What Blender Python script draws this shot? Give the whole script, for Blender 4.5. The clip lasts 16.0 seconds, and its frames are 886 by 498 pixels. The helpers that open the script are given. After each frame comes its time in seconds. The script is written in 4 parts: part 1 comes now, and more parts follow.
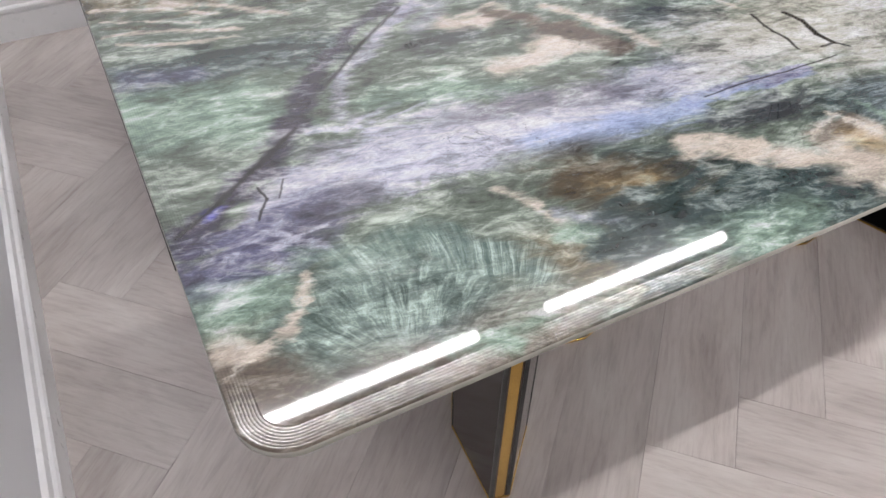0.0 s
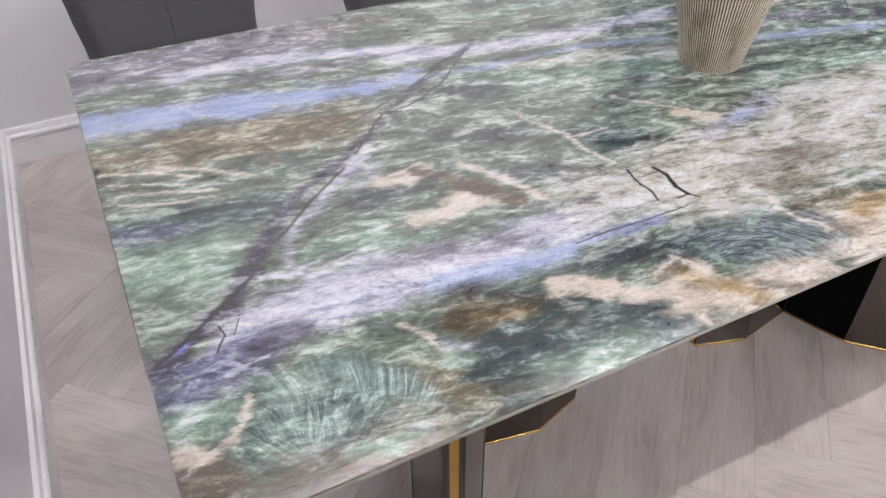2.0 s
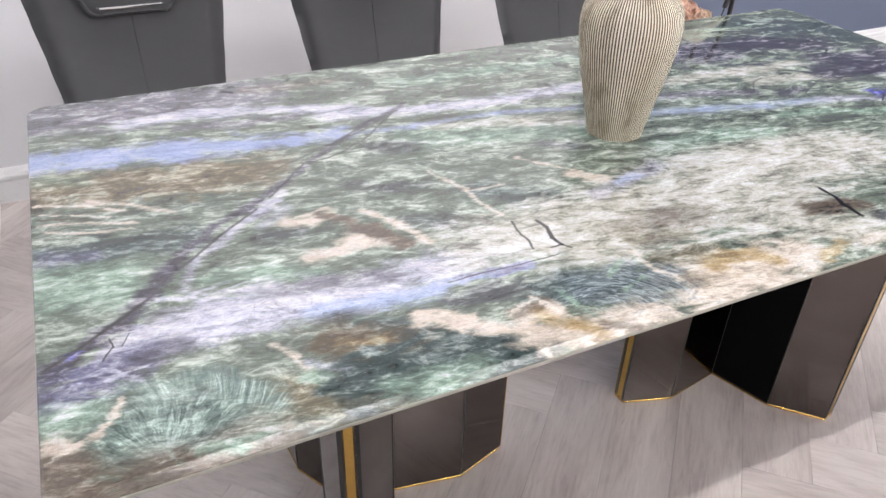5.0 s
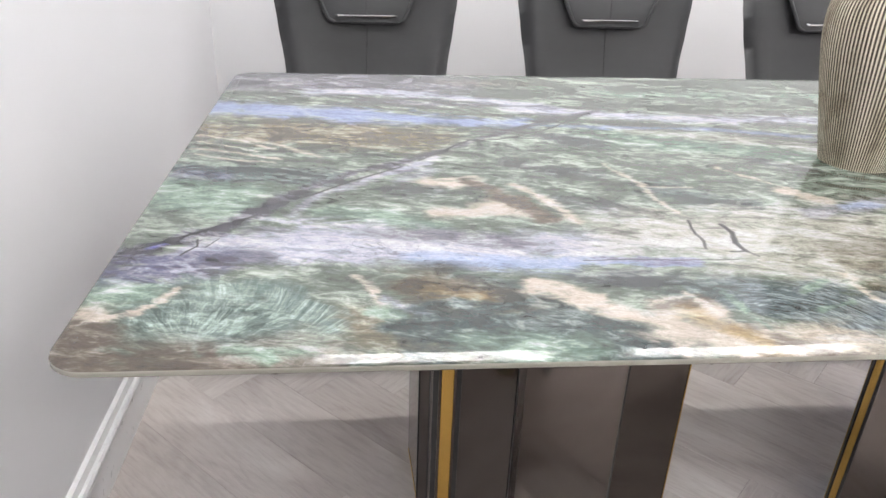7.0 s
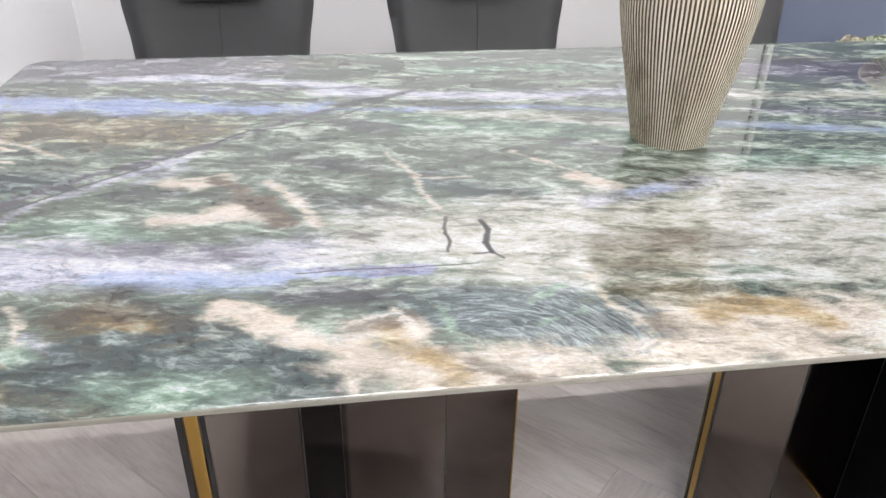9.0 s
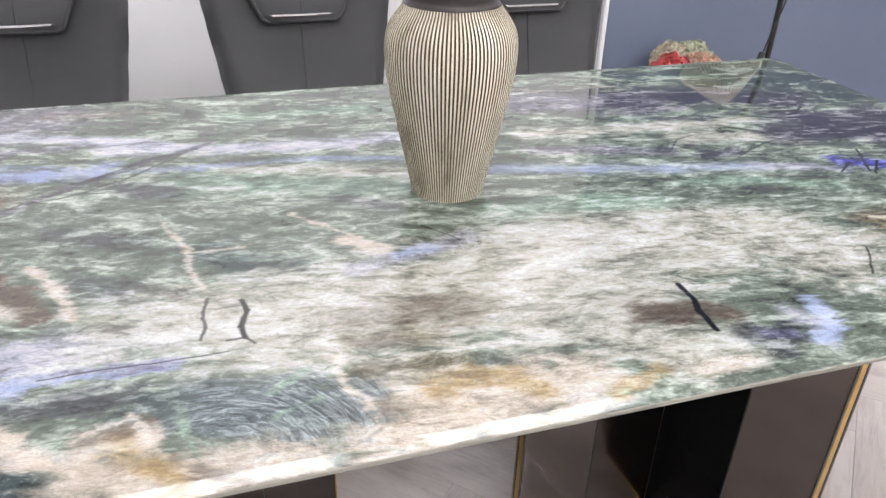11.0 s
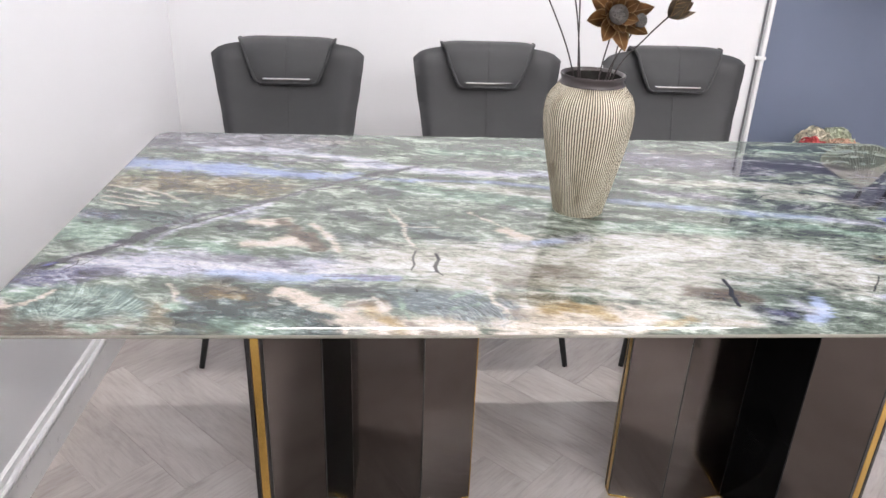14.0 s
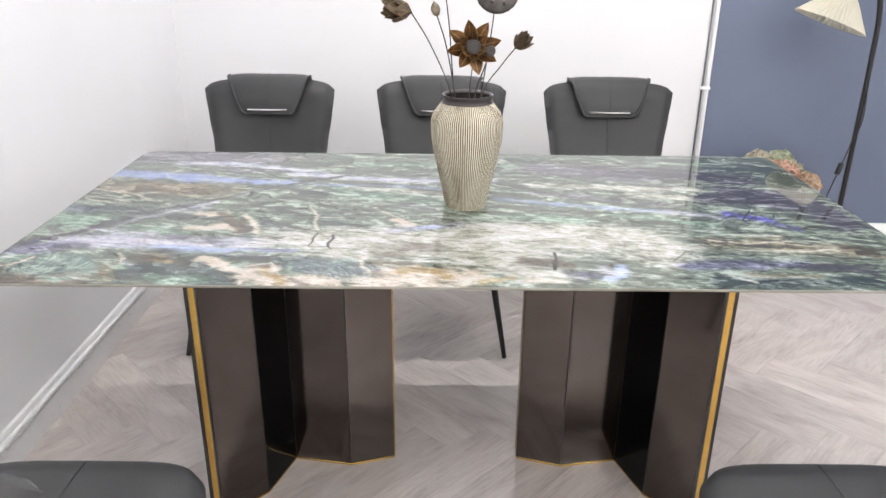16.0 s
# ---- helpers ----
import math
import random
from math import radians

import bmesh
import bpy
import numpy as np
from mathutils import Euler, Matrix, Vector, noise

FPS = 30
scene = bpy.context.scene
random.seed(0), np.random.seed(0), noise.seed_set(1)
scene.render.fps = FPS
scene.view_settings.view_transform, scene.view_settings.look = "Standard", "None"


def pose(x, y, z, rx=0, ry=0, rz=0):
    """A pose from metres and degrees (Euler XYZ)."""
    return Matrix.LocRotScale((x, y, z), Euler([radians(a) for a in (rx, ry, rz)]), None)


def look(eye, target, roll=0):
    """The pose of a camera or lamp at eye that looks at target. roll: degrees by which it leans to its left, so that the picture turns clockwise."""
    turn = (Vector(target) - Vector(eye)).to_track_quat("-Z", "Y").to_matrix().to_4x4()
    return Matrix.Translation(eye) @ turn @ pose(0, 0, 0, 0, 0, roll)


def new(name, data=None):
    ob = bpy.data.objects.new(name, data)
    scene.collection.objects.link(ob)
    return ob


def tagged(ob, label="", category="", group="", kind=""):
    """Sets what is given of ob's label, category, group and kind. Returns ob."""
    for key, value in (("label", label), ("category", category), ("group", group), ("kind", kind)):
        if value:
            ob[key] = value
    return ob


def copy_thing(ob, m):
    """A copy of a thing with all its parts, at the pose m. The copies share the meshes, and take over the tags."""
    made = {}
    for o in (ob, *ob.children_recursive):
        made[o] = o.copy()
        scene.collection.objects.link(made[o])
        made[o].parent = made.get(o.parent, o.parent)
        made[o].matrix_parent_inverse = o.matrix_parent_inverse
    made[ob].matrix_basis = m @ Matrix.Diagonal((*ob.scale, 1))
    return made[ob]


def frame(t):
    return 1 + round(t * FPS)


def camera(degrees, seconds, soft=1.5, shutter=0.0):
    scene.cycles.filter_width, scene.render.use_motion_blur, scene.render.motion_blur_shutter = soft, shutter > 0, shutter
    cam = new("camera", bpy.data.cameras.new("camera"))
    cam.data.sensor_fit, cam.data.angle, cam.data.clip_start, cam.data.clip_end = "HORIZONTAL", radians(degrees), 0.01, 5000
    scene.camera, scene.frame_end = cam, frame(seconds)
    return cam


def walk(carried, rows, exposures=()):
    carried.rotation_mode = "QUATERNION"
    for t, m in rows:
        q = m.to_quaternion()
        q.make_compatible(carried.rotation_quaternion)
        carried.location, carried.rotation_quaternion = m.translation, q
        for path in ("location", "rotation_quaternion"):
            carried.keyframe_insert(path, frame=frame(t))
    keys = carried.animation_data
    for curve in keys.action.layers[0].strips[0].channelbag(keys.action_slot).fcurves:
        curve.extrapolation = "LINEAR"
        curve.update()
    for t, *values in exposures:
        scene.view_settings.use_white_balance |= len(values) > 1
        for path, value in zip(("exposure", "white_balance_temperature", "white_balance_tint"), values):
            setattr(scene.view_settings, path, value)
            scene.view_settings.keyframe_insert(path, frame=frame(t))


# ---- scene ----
cam = camera(61.3, 16.0)
PATH = [
    (0, (-0.002, -0.233, 1.145), (0.658, 1.021, -0.266), 0.9),
    (0.5, (0.007, -0.259, 1.177), (0.658, 1.02, -0.216), 0.5),
    (1, (0.021, -0.291, 1.222), (0.688, 1.024, -0.128), 0.0),
    (1.5, (0.039, -0.324, 1.267), (0.724, 1.035, -0.031), -0.4),
    (2, (0.035, -0.366, 1.304), (0.74, 1.029, 0.056), -0.5),
    (2.5, (0.037, -0.407, 1.326), (0.78, 1.016, 0.133), -0.4),
    (3, (0.059, -0.441, 1.35), (0.842, 0.995, 0.199), -0.5),
    (3.2, (0.066, -0.45, 1.352), (0.875, 0.989, 0.223), -0.6),
    (5.3, (0.135, -0.528, 1.323), (0.838, 0.995, 0.234), 3.1),
    (5.5, (0.14, -0.53, 1.292), (0.769, 1.05, 0.239), 3.5),
    (6, (0.176, -0.53, 1.249), (0.62, 1.141, 0.243), 3.8),
    (6.5, (0.207, -0.517, 1.179), (0.496, 1.229, 0.246), 3.2),
    (7, (0.265, -0.503, 1.117), (0.45, 1.277, 0.224), 2.2),
    (7.5, (0.316, -0.5, 1.093), (0.43, 1.289, 0.206), 1.3),
    (8, (0.379, -0.482, 1.091), (0.471, 1.301, 0.19), 0.9),
    (8.5, (0.456, -0.453, 1.097), (0.603, 1.312, 0.169), 0.8),
    (9, (0.531, -0.424, 1.109), (0.79, 1.313, 0.152), 0.7),
    (9.5, (0.592, -0.396, 1.12), (0.975, 1.305, 0.141), 0.9),
    (10, (0.652, -0.391, 1.139), (1.14, 1.272, 0.141), 1.1),
    (10.2, (0.673, -0.396, 1.146), (1.206, 1.251, 0.145), 1.5),
    (12.3, (0.672, -0.624, 1.321), (1.148, 1.088, 0.404), 3.2),
    (12.5, (0.636, -0.675, 1.325), (1.051, 1.059, 0.419), 2.9),
    (13, (0.543, -0.822, 1.331), (0.829, 0.952, 0.453), 2.4),
    (13.5, (0.529, -0.877, 1.327), (0.731, 0.918, 0.469), 2.3),
    (14, (0.596, -0.914, 1.321), (0.733, 0.894, 0.477), 2.2),
    (14.5, (0.736, -1.022, 1.339), (0.818, 0.799, 0.518), 2.0),
    (15, (0.845, -1.104, 1.359), (0.885, 0.73, 0.563), 1.3),
    (15.5, (0.88, -1.19, 1.359), (0.899, 0.656, 0.588), 0.8),
    (16, (0.911, -1.287, 1.354), (0.92, 0.568, 0.608), 0.6),
]
# seconds, stops, kelvin, tint
EXPOSURE = [(0, -0.29, 6450, 13), (3.2, -0.10, 6400, 18), (5.3, 0.08, 6450, 13), (7, 0.0, 6500, 10), (10.2, -0.01, 6450, 11), (12.3, -0.02, 6450, 15), (16, 0.02, 6500, 10)]
walk(cam, [(t, look(eye, target, roll)) for t, eye, target, roll in PATH], EXPOSURE)

# ---- world and light ----
world = bpy.data.worlds.new("world")
scene.world = world
world.use_nodes = True
world.node_tree.nodes["Background"].inputs[0].default_value = (0.9, 0.93, 1.0, 1)
world.node_tree.nodes["Background"].inputs[1].default_value = 0.05
scene.view_settings.exposure = 0.0
LAMP_GLOW = 167.0

# table: near left corner at the origin, x along its front, y towards the back wall
LONG, WIDE, TOP, THICK = 1.927, 0.990, 0.76, 0.0078
LEFT, BACK, CEILING, RIGHT, FRONT = -0.274, 2.15, 2.72, 5.2, -6.2


# ---- materials ----
class Nodes:
    """A node material, with short calls to build its tree."""

    def __init__(self, name):
        self.begin(name)

    def begin(self, name):
        self.mat = bpy.data.materials.new(name)
        self.mat.use_nodes = True
        self.tree = self.mat.node_tree
        self.shader = self.tree.nodes["Principled BSDF"]

    def add(self, kind, **inputs):
        return fill(self.tree, self.tree.nodes.new(kind), inputs)

    def link(self, a, b):
        self.tree.links.new(a, b)

    def coords(self, scale=(1, 1, 1), turn=0.0, source="Object"):
        tex = self.add("ShaderNodeTexCoord")
        m = self.add("ShaderNodeMapping", Vector=tex.outputs[source], Scale=scale, Rotation=(0, 0, radians(turn)))
        return m.outputs[0]

    def noise(self, vec, scale, detail=6.0, rough=0.6, distort=0.0):
        n = self.add("ShaderNodeTexNoise", Vector=vec, Scale=scale, Detail=detail, Roughness=rough, Distortion=distort)
        return n.outputs[0]

    def ramp(self, fac, *stops):
        n = self.add("ShaderNodeValToRGB", Fac=fac)
        e = n.color_ramp.elements
        while len(e) < len(stops):
            e.new(0.5)
        for el, (at, col) in zip(e, stops):
            el.position = at
            el.color = (*col, 1) if len(col) == 3 else col
        return n.outputs[0]

    def mix(self, fac, a, b, mode="MIX"):
        n = self.tree.nodes.new("ShaderNodeMix")
        n.data_type, n.blend_type = "RGBA", mode
        for i, v in ((0, fac), (6, a), (7, b)):
            put(self.tree, n.inputs[i], v)
        return n.outputs[2]

    def math(self, op, a, b=0.0, c=0.0, clamp=False):
        n = self.tree.nodes.new("ShaderNodeMath")
        n.operation, n.use_clamp = op, clamp
        for i, v in enumerate((a, b, c)):
            put(self.tree, n.inputs[i], v)
        return n.outputs[0]

    def bump(self, height, strength, distance):
        n = self.add("ShaderNodeBump", Height=height, Strength=strength, Distance=distance)
        self.link(n.outputs[0], self.shader.inputs["Normal"])

    def done(self, color=None, rough=None, **more):
        for key, v in {"Base Color": color, "Roughness": rough, **more}.items():
            if v is not None:
                put(self.tree, self.shader.inputs[key], v)
        return self.mat


def put(tree, socket, v):
    if isinstance(v, bpy.types.NodeSocket):
        tree.links.new(v, socket)
    elif socket.type == "RGBA" and len(v) == 3:
        socket.default_value = (*v, 1)
    else:
        socket.default_value = v


def fill(tree, node, inputs):
    for key, v in inputs.items():
        put(tree, node.inputs[key.replace("_", " ")], v)
    return node


def grey(v):
    return (v, v, v)


def plaster(name, low, high):
    n = Nodes(name)
    big = n.noise(n.coords(), 0.8, 3)
    fine = n.noise(n.coords(), 60, 6, 0.7)
    col = n.ramp(big, (0.3, low), (0.7, high))
    n.bump(fine, 0.06, 0.002)
    return n.done(col, 0.62)


def leather(name, low, high, rough=0.42):
    n = Nodes(name)
    v = n.coords()
    cells = n.add("ShaderNodeTexVoronoi", Vector=v, Scale=420.0)
    creases = n.noise(n.coords((1, 1, 2.2)), 9, 5, 0.6, 0.6)
    col = n.mix(creases, low, high)
    n.bump(n.math("ADD", n.math("MULTIPLY", cells.outputs[0], 0.35), creases), 0.22, 0.003)
    r = n.math("MULTIPLY_ADD", creases, 0.16, rough - 0.08)
    return n.done(col, r, IOR=1.36)


def cloth(name, color):
    """Thin woven cloth that lets some light through."""
    n = Nodes(name)
    col = n.mix(n.noise(n.coords(), 30.0), tuple(c * 0.92 for c in color), color)
    n.done(col, 0.85)
    thin = n.add("ShaderNodeBsdfTranslucent", Color=col)
    both = n.add("ShaderNodeMixShader", Fac=0.3)
    n.link(n.shader.outputs[0], both.inputs[1])
    n.link(thin.outputs[0], both.inputs[2])
    n.link(both.outputs[0], n.tree.nodes["Material Output"].inputs[0])
    return n.mat


def plain(name, color, rough, metal=0.0, wear=0.12, scale=14.0, **more):
    n = Nodes(name)
    f = n.noise(n.coords(), scale, 6, 0.65)
    dark = tuple(c * (1 - wear) for c in color)
    light = tuple(min(1, c * (1 + wear)) for c in color)
    r = n.math("MULTIPLY_ADD", n.noise(n.coords(), scale * 3, 4), rough * 0.6, rough * 0.7)
    return n.done(n.mix(f, dark, light), r, Metallic=metal, **more)


def plank_wood():
    """Limed grey oak: long grain, cloudy whitening, some pinkish brown."""
    n = Nodes("limed_oak")
    info = n.add("ShaderNodeObjectInfo")
    tex = n.add("ShaderNodeTexCoord")
    shift = n.add("ShaderNodeVectorMath", **{})
    shift.operation = "MULTIPLY_ADD"
    rnd = n.add("ShaderNodeCombineXYZ", X=info.outputs["Random"], Y=info.outputs["Random"], Z=0.0)
    put(n.tree, shift.inputs[0], rnd.outputs[0])
    put(n.tree, shift.inputs[1], (37.0, 19.0, 0.0))
    put(n.tree, shift.inputs[2], tex.outputs["Object"])
    long = n.add("ShaderNodeMapping", Vector=shift.outputs[0], Scale=(1.0, 9.0, 1.0)).outputs[0]
    cloud = n.noise(n.add("ShaderNodeMapping", Vector=shift.outputs[0], Scale=(1.0, 2.6, 1.0), Rotation=(0, 0, 0.22)).outputs[0], 3.2, 5, 0.55, 0.8)
    grain = n.noise(long, 11, 8, 0.7, 0.5)
    base = n.ramp(cloud, (0.28, (0.36, 0.312, 0.295)), (0.5, (0.525, 0.475, 0.452)), (0.74, (0.66, 0.625, 0.60)))
    line = n.ramp(grain, (0.36, (0.38, 0.33, 0.312)), (0.5, (0.525, 0.475, 0.452)), (0.66, (0.60, 0.56, 0.535)))
    col = n.mix(0.42, base, line)
    tone = n.math("MULTIPLY_ADD", info.outputs["Random"], 0.13, 0.935)
    col = n.mix(1.0, col, n.add("ShaderNodeCombineColor", Red=tone, Green=tone, Blue=tone).outputs[0], "MULTIPLY")
    dots = n.noise(n.add("ShaderNodeMapping", Vector=shift.outputs[0], Scale=(2.0, 9.0, 1.0)).outputs[0], 2.4, 3, 0.8)
    col = n.mix(n.ramp(dots, (0.70, grey(0)), (0.78, grey(0.55))), col, (0.17, 0.14, 0.125))
    n.bump(grain, 0.08, 0.002)
    return n.done(col, n.math("MULTIPLY_ADD", cloud, 0.10, 0.13), IOR=1.65)


def patch_group():
    """One soft-edged streak of colour between two points of the slab."""
    g = bpy.data.node_groups.new("streak", "ShaderNodeTree")
    for name, kind in (("P", "NodeSocketVector"), ("A", "NodeSocketVector"), ("B", "NodeSocketVector"), ("Radius", "NodeSocketFloat"),
                       ("Soft", "NodeSocketFloat"), ("Ragged", "NodeSocketFloat"), ("Amount", "NodeSocketFloat"), ("Under", "NodeSocketColor"), ("Tint", "NodeSocketColor")):
        g.interface.new_socket(name, in_out="INPUT", socket_type=kind)
    g.interface.new_socket("Color", in_out="OUTPUT", socket_type="NodeSocketColor")
    i, o = g.nodes.new("NodeGroupInput"), g.nodes.new("NodeGroupOutput")

    def vec(op, a, b):
        n = g.nodes.new("ShaderNodeVectorMath")
        n.operation = op
        put(g, n.inputs[0], a)
        put(g, n.inputs[3 if op == "SCALE" else 1], b)
        return n.outputs["Value" if op in ("DOT_PRODUCT", "LENGTH") else "Vector"]

    # a trace of the colour below keeps the streaks in their order
    p = g.nodes.new("ShaderNodeVectorMath")
    p.operation = "MULTIPLY_ADD"
    for s, v in zip(p.inputs, (i.outputs["Under"], (1e-6, 1e-6, 0), i.outputs["P"])):
        put(g, s, v)
    ab, ap = vec("SUBTRACT", i.outputs["B"], i.outputs["A"]), vec("SUBTRACT", p.outputs[0], i.outputs["A"])
    t = g.nodes.new("ShaderNodeMath")
    t.operation, t.use_clamp = "DIVIDE", True
    put(g, t.inputs[0], vec("DOT_PRODUCT", ap, ab))
    put(g, t.inputs[1], vec("DOT_PRODUCT", ab, ab))
    off = vec("SUBTRACT", ap, vec("SCALE", ab, t.outputs[0]))
    r = g.nodes.new("ShaderNodeMapRange")
    r.interpolation_type = "SMOOTHSTEP"
    add = g.nodes.new("ShaderNodeMath")
    put(g, add.inputs[0], i.outputs["Radius"])
    put(g, add.inputs[1], i.outputs["Soft"])
    n = g.nodes.new("ShaderNodeVectorMath")
    n.operation = "LENGTH"
    put(g, n.inputs[0], off)
    sub = g.nodes.new("ShaderNodeMath")
    sub.operation = "SUBTRACT"
    put(g, sub.inputs[0], i.outputs["Radius"])
    put(g, sub.inputs[1], i.outputs["Soft"])
    # the edge runs in and out with the grain, more on wide streaks
    reach = g.nodes.new("ShaderNodeMath")
    reach.operation = "MULTIPLY_ADD"
    for s, v in zip(reach.inputs, (i.outputs["Radius"], 3.0, 0.012)):
        put(g, s, v)
    rag = g.nodes.new("ShaderNodeMath")
    rag.operation = "MULTIPLY_ADD"
    for s, v in zip(rag.inputs, (i.outputs["Ragged"], reach.outputs[0], n.outputs["Value"])):
        put(g, s, v)
    put(g, r.inputs["Value"], rag.outputs[0])
    put(g, r.inputs["From Min"], add.outputs[0])
    put(g, r.inputs["From Max"], sub.outputs[0])
    put(g, r.inputs["To Min"], 0.0)
    put(g, r.inputs["To Max"], i.outputs["Amount"])
    m = g.nodes.new("ShaderNodeMix")
    m.data_type = "RGBA"
    put(g, m.inputs[0], r.outputs[0])
    put(g, m.inputs[6], i.outputs["Under"])
    put(g, m.inputs[7], i.outputs["Tint"])
    g.links.new(m.outputs[2], o.inputs[0])
    return g


STONE = {
    "grey_lilac": (0.225, 0.224, 0.243), "sage": (0.20, 0.238, 0.192), "blue": (0.37, 0.43, 0.57), "lilac": (0.455, 0.468, 0.502),
    "olive": (0.22, 0.20, 0.135), "peach": (0.60, 0.555, 0.465), "teal": (0.088, 0.122, 0.114), "plum": (0.082, 0.076, 0.105),
    "mint": (0.27, 0.36, 0.285), "white_lilac": (0.53, 0.55, 0.59), "indigo": (0.162, 0.166, 0.235), "violet": (0.10, 0.10, 0.36), "sky": (0.44, 0.51, 0.63),
    "cream": (0.60, 0.565, 0.475), "brown": (0.172, 0.148, 0.114), "olive_brown": (0.115, 0.092, 0.055), "gold": (0.38, 0.30, 0.16),
    "slate": (0.095, 0.108, 0.112), "pale": (0.50, 0.51, 0.435), "crack": (0.012, 0.010, 0.012),
}
CALM = {"blue": 0.35, "peach": 0.35, "cream": 0.75, "sky": 0.5, "crack": 0.0, "gold": 0.8, "brown": 0.6, "olive_brown": 0.6}


class Stone(Nodes):
    """Polished green-blue quartzite. The veins are laid one over another on warped coordinates, each streaked with its own light and dark fibres."""

    def __init__(self):
        self.begin("polished_quartzite")
        self.group = patch_group()
        tex = self.add("ShaderNodeTexCoord").outputs["Object"]
        turned = self.add("ShaderNodeMapping", Vector=tex, Rotation=(0, 0, radians(9))).outputs[0]
        self.flow = self.add("ShaderNodeMapping", Vector=turned, Scale=(1.0, 2.4, 1.0)).outputs[0]
        self.raw = self.tex = tex
        self.warp(0.030, 7.0, 3, 0.5, self.flow)
        self.warp(0.020, 22.0, 5, 0.65, self.flow)
        self.wide = self.tex
        self.tex = self.raw
        self.warp(0.006, 22.0, 4, 0.6, self.raw)
        self.fine = self.tex
        self.tex = self.raw
        self.warp(0.012, 13.0, 4, 0.6, self.flow)
        self.warp(0.014, 48.0, 5, 0.7, self.flow)
        self.near, self.tex = self.tex, self.wide
        rough_edge = self.noise(self.warped(self.flow, 0.16, 6.0), 17, 7, 0.62, 0.8)
        self.ragged = self.math("SUBTRACT", rough_edge, 0.5)
        # long fibres, bent by slow swirls, broken by a finer grain
        long = self.noise(self.warped(self.warped(self.flow, 0.30, 2.2), 0.05, 9.0), 12, 9, 0.64, 0.5)
        short = self.noise(self.warped(self.flow, 0.05, 20.0), 44, 6, 0.65, 0.6)
        both = self.math("MULTIPLY_ADD", short, 0.40, self.math("MULTIPLY", long, 0.60))
        self.fibre = self.math("MULTIPLY_ADD", self.math("SUBTRACT", both, 0.5), 1.8, 0.5)
        self.shades = {}
        self.color = self.shade("sage")

    def shade(self, tint):
        """A colour of the palette, streaked dark and pale along the fibres."""
        if tint not in self.shades:
            c, k = STONE[tint], CALM.get(tint, 1.0)
            if k == 0:
                self.shades[tint] = c
            else:
                deep = tuple(v * (1 - 0.62 * k) for v in c)
                low = tuple(v * (1 - 0.28 * k) for v in c)
                high = tuple(v + (min(1.7 * v, 0.62) * 0.6 + w * 0.4 - v) * 0.6 * k for v, w in zip(c, (0.56, 0.59, 0.53)))
                top = tuple(v + (min(2.4 * v, 0.68) * 0.55 + w * 0.45 - v) * 0.9 * k for v, w in zip(c, (0.64, 0.66, 0.60)))
                self.shades[tint] = self.ramp(self.fibre, (0.25, deep), (0.39, low), (0.50, c), (0.60, high), (0.72, top))
        return self.shades[tint]

    def warped(self, vec, amount, scale):
        n = self.add("ShaderNodeTexNoise", Vector=vec, Scale=scale, Detail=3.0)
        m = self.tree.nodes.new("ShaderNodeVectorMath")
        m.operation = "MULTIPLY_ADD"
        for s, v in zip(m.inputs, (n.outputs["Color"], (amount,) * 3, vec)):
            put(self.tree, s, v)
        return m.outputs[0]

    def warp(self, amount, scale, detail, rough, source):
        n = self.add("ShaderNodeTexNoise", Vector=source, Scale=scale, Detail=float(detail), Roughness=rough)
        c = self.tree.nodes.new("ShaderNodeVectorMath")
        c.operation = "SUBTRACT"
        put(self.tree, c.inputs[0], n.outputs["Color"])
        put(self.tree, c.inputs[1], (0.5, 0.5, 0.5))
        m = self.tree.nodes.new("ShaderNodeVectorMath")
        m.operation = "MULTIPLY_ADD"
        for s, v in zip(m.inputs, (c.outputs[0], (amount * 1.6, amount, 0.0), self.tex)):
            put(self.tree, s, v)
        flat = self.tree.nodes.new("ShaderNodeVectorMath")
        flat.operation = "MULTIPLY"
        put(self.tree, flat.inputs[0], m.outputs[0])
        put(self.tree, flat.inputs[1], (1, 1, 0))
        self.tex = flat.outputs[0]

    def vein(self, tint, radius, soft, amount, *points):
        crack = tint == "crack"
        for a, b in zip(points, points[1:]):
            n = self.tree.nodes.new("ShaderNodeGroup")
            n.node_tree = self.group
            fill(self.tree, n, {"P": self.fine if crack else self.near if radius < 0.019 else self.tex, "A": (*a, 0), "B": (*b, 0), "Radius": radius, "Soft": soft if crack else soft * 0.8, "Ragged": 0.0 if crack else self.ragged, "Amount": amount, "Under": self.color, "Tint": self.shade(tint)})
            self.color = n.outputs[0]

    def fan(self, centre, at, radius, soft, low, high, rays, rings, grain=0.42):
        """Shell-like rays that spread from a centre, within a round patch."""
        d = self.tree.nodes.new("ShaderNodeVectorMath")
        d.operation = "SUBTRACT"
        put(self.tree, d.inputs[0], self.fine)
        put(self.tree, d.inputs[1], (*centre, 0))
        s = self.add("ShaderNodeSeparateXYZ", Vector=d.outputs[0])
        angle = self.math("ARCTAN2", s.outputs[1], s.outputs[0])
        far = self.tree.nodes.new("ShaderNodeVectorMath")
        far.operation = "LENGTH"
        put(self.tree, far.inputs[0], d.outputs[0])
        polar = self.add("ShaderNodeCombineXYZ", X=self.math("MULTIPLY", angle, rays), Y=self.math("MULTIPLY", far.outputs["Value"], rings), Z=0.0)
        f = self.noise(polar.outputs[0], 1.0, 7, 0.68, 1.6)
